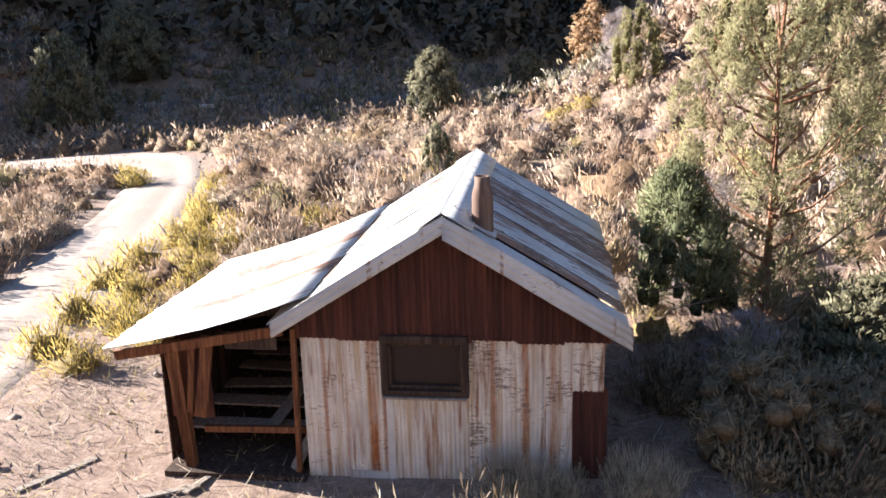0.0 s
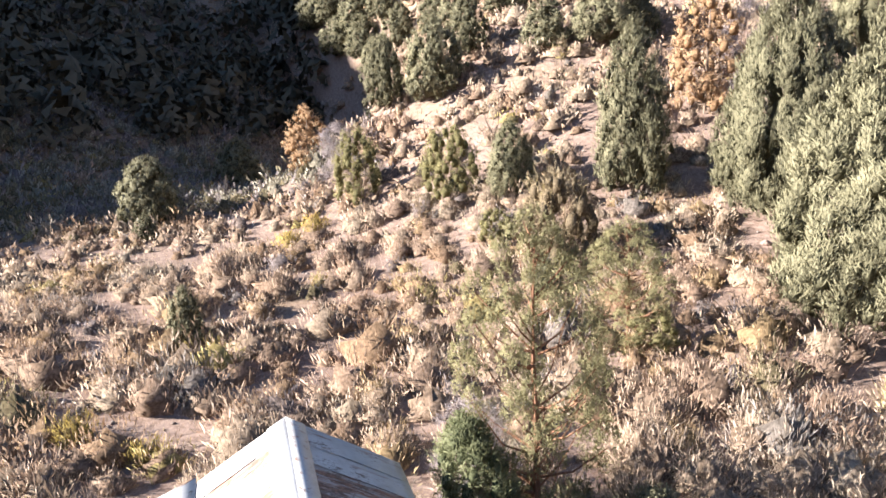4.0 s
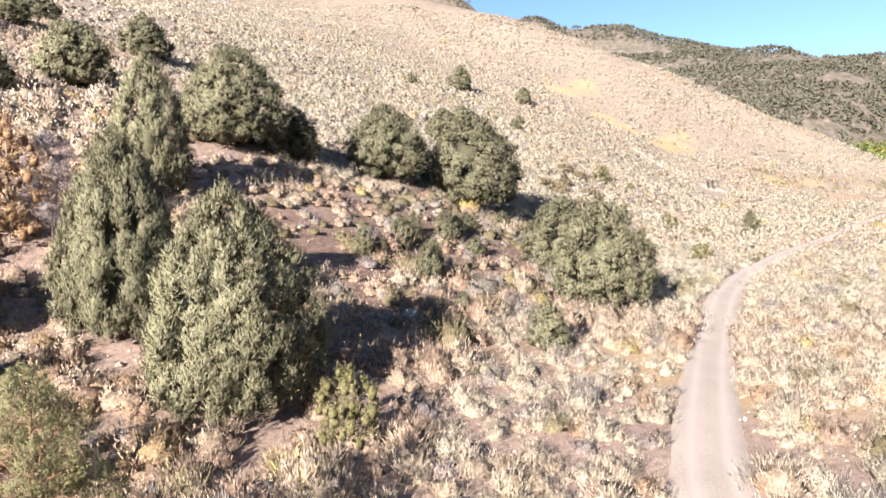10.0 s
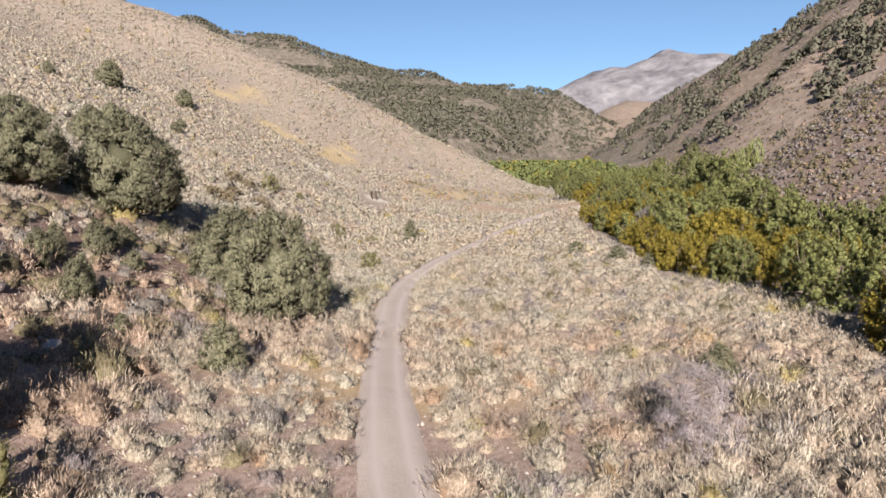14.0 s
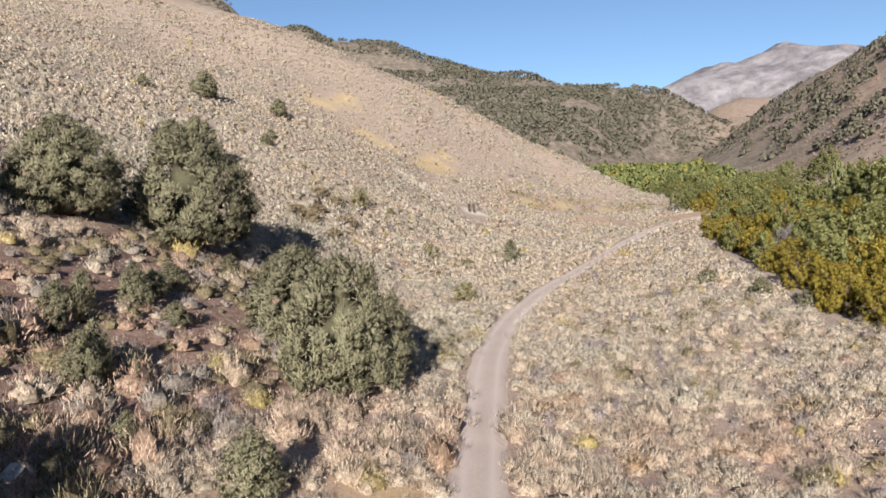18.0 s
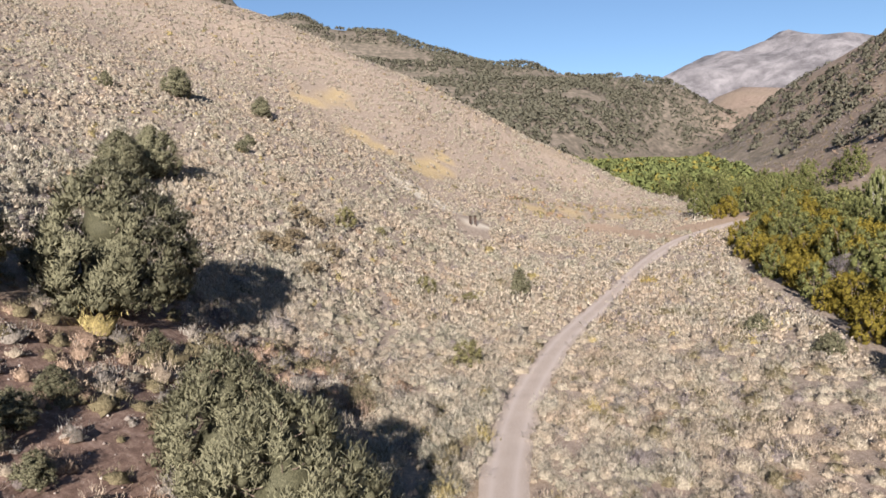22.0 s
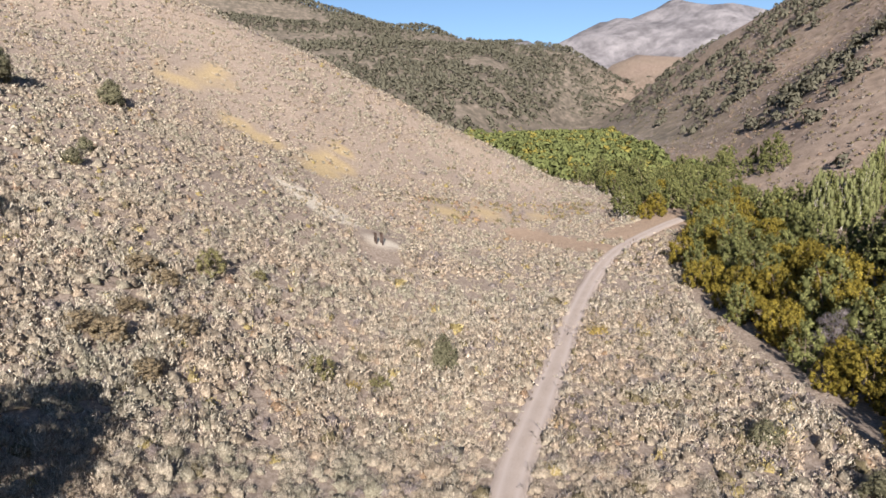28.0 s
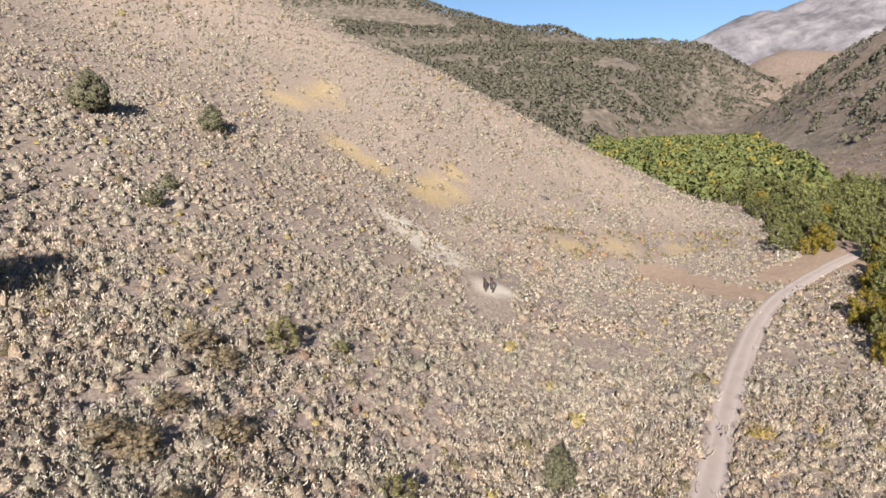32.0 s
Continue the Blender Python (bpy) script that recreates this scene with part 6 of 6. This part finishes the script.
def slope_scrub():
    """Dark low brush on the brown spur and the slopes across the creek."""
    rr = np.random.default_rng(77)
    n, m = 13000, 7000
    u = np.append(rr.uniform(-130, -34, n), rr.uniform(-230, -60, m))
    v = np.append(rr.uniform(90, 262, n), rr.uniform(250, 700, m))
    size = np.append(rr.uniform(1.2, 2.5, n), rr.uniform(1.4, 3.0, m))
    x, y = SA * u + CA * v, CA * u - SA * v
    spots = np.column_stack((x, y, height(x, y)))
    shapes = [bush_shape(np.random.default_rng(90 + i), 6, 0.13, 4, 0.17, (0.55, 0.88), 2) for i in range(6)]
    odd = rr.uniform(size=n + m)
    tint = np.where(odd < 0.45, rr.uniform(0.62, 0.68, n + m), np.where(odd < 0.55, 0.02, 0.955))
    scatter("slope_scrub", "dark brownish brush on the slope across the creek", spots, size, tint, shapes, 78, (0.6, 1.0))


def dry_grass():
    """Small dry tufts and litter on the bare ground between the bushes."""
    rr = np.random.default_rng(79)
    n = 24000
    x, y = rr.uniform(-22, 95, n), rr.uniform(-45, 62, n)
    x, y = np.append(x, rr.uniform(-13, 12, 5000)), np.append(y, rr.uniform(7, 19, 5000))
    k = (path_distance(x, y) < 48) & (road_distance_c(x, y) > 1.55) & (np.hypot(x + 0.5, y - 12.4) > 2.8)
    x, y = x[k], y[k]
    shapes = []
    for i in range(6):
        r2 = np.random.default_rng(95 + i)
        m = 4
        root = np.column_stack((r2.normal(0, 0.16, m), r2.normal(0, 0.16, m), np.zeros(m)))
        tip = root + np.column_stack((r2.normal(0, 0.20, m), r2.normal(0, 0.20, m), r2.uniform(0.10, 0.26, m)))
        shapes.append((np.zeros(3 * m), *blades(r2, root, tip, 0.022, np.tile((0.0, 0.0, 1.0), (m, 1)))))
    ob = scatter("dry_grass", "small dry grass tufts and litter on bare soil", np.column_stack((x, y, height(x, y) + 0.03)), rr.uniform(0.4, 1.1, len(x)), rr.choice((0.1, 0.25, 0.3, 0.34, 0.88), len(x)), shapes, 80)
    ob["category"] = "grass"


def pebbles():
    """Loose stones on the bare soil."""
    rr = np.random.default_rng(83)
    n = 5000
    x, y = rr.uniform(-20, 90, n), rr.uniform(-40, 60, n)
    k = (path_distance(x, y) < 45) & (road_distance_c(x, y) > 1.7) & (np.hypot(x + 0.5, y - 12.4) > 3.2)
    x, y = x[k], y[k]
    s = rr.uniform(0.04, 0.15, len(x)) * np.where(rr.uniform(size=len(x)) < 0.04, 2.6, 1)
    z = height(x, y)
    octa = np.array(((1, 0, 0), (0, 1, 0), (-1, 0, 0), (0, -1, 0), (0, 0, 0.8), (0, 0, -0.6)), float)
    tri = np.array(((0, 1, 4), (1, 2, 4), (2, 3, 4), (3, 0, 4), (1, 0, 5), (2, 1, 5), (3, 2, 5), (0, 3, 5)))
    v = octa[None] * rr.uniform(0.6, 1.3, (len(x), 6, 3)) * s[:, None, None]
    c, t = np.cos(s * 999), np.sin(s * 999)
    v = np.stack((v[..., 0] * c[:, None] - v[..., 1] * t[:, None] + x[:, None], v[..., 0] * t[:, None] + v[..., 1] * c[:, None] + y[:, None], v[..., 2] + z[:, None] + 0.02), 2)
    f = (np.arange(len(x))[:, None, None] * 6 + tri[None]).reshape(-1, 3)
    tagged(mesh_object("loose_stones", v.reshape(-1, 3), f, STONE), "small pale loose stones on dry soil", "stones", kind="stuff")


slope_scrub()
dry_grass()
pebbles()


def woodland(name, label, x, y, size, seed, n=15, wide=0.32, mat=None):
    """Far trees, each a rough cone of a few clumps, joined."""
    rr = np.random.default_rng(seed)
    shapes = []
    for i in range(5):
        a, f = rr.uniform(0, 6.28, n), rr.uniform(0, 1, n)
        r = 0.42 * np.sqrt(1.02 - f * f) * rr.uniform(0.72, 1.08, n)
        p = np.column_stack((np.cos(a) * r, np.sin(a) * r, 0.14 + f * 0.66))
        t = np.cross(np.column_stack((np.cos(a), np.sin(a), f)), rr.normal(size=(n, 3)))
        t *= wide * rr.uniform(0.8, 1.3, (n, 1)) / np.linalg.norm(t, axis=1, keepdims=True)
        root, tip = p - 0.6 * t, p + 0.6 * t
        shapes.append(blades(rr, root, tip, wide, np.column_stack((np.cos(a), np.sin(a), 0.3 + f))))
    z = height(x, y)
    allv, alln = [], []
    pick, turn = rr.integers(0, 5, len(x)), rr.uniform(0, 6.28, len(x))
    for k, (sh, nr) in enumerate(shapes):
        s = np.nonzero(pick == k)[0]
        c, t, q = np.cos(turn[s])[:, None], np.sin(turn[s])[:, None], size[s][:, None]
        allv.append(np.stack(((sh[:, 0] * c - sh[:, 1] * t) * q + x[s][:, None], (sh[:, 0] * t + sh[:, 1] * c) * q + y[s][:, None], sh[:, 2] * q + z[s][:, None] - 0.1), 2).reshape(-1, 3))
        alln.append(np.stack((nr[:, 0] * c - nr[:, 1] * t, nr[:, 0] * t + nr[:, 1] * c, nr[:, 2] * np.ones_like(c)), 2).reshape(-1, 3))
    v = np.concatenate(allv)
    return tagged(mesh_object(name, v, np.arange(len(v)).reshape(-1, 3), mat or FAR_NEEDLES, normals=np.concatenate(alln)), label, "woodland", kind="stuff")


def uv_spots(n, u0, u1, v0, v1, seed, size, dens=0.0):
    rr = np.random.default_rng(seed)
    u, v = rr.uniform(u0, u1, n), rr.uniform(v0, v1, n)
    x, y = SA * u + CA * v, CA * u - SA * v
    k = value_noise(x, y, 60, seed) * 0.6 + value_noise(x, y, 22, seed + 1) * 0.4 > dens
    return x[k], y[k], rr.uniform(0.6, 1.4, n)[k] * size


rr = np.random.default_rng(39)
v = rr.uniform(335, 760, 1900)
u = np.interp(v, (335, 380, 450, 560, 740), (-6, 6, 11, 13, 10)) + rr.uniform(-66, 46, 1900) * np.interp(v, (335, 460), (0.75, 1.0))
k = height(SA * u + CA * v, CA * u - SA * v) < 19 + 0.085 * np.clip(v - 255, 0, 305) + 0.045 * np.clip(v - 560, 0, 300)
u, v = u[k], v[k]
far_grove = (SA * u + CA * v, CA * u - SA * v, rr.uniform(4.5, 8.5, len(u)))
k = rr.uniform(size=len(u)) < 0.12
for leaf, kk, look_of, seed in ((LEAF_FAR, ~k, "far leafy green cottonwoods along the creek", 5), (LEAF_FAR_YELLOW, k, "far yellowing willows along the creek", 6)):
    woodland("far_grove", look_of, *(c[kk] for c in far_grove), seed, 46, 0.26, leaf)
x, y, s = uv_spots(9000, -420, -78, 260, 1080, 31, 5.4, -0.05)
u, v = SA * x + CA * y, CA * x - SA * y
k = np.random.default_rng(34).uniform(size=len(x)) < np.clip((-u - 62) / 75, 0.02, 1) * np.interp(v, (260, 480, 640, 1080), (1, 0.9, 0.35, 0.25))
woodland("slope_woodland", "scattered dark junipers on the slope across the creek", x[k], y[k], s[k], 1, 40, 0.30)
x, y, s = uv_spots(24000, -190, 900, 600, 1330, 32, 4.9, -0.30)
u, v = SA * x + CA * y, CA * x - SA * y
k = v > np.interp(u, (-150, -40, 60), (1090, 985, 590))
x, y, s = x[k], y[k], s[k]
woodland("far_woodland", "dark woodland on the far valley side", x, y, s, 2, 13, 0.50)
x, y, s = uv_spots(5200, 45, 330, -200, 60, 33, 5.5, -0.25)
k = (height(x, y) > 9) & (CA * x - SA * y < -22)
woodland("hill_woodland", "pinyon woodland on the shaded hill", x[k], y[k], s[k], 3, 44, 0.24)
rr = np.random.default_rng(38)
x, y = rr.uniform(-60, 420, 5000), rr.uniform(260, 900, 5000)
woodland("ridge_woodland", "small dark junipers on the sunlit ridge beyond", x, y, rr.uniform(2.5, 5.5, 5000), 4, 10, 0.5)
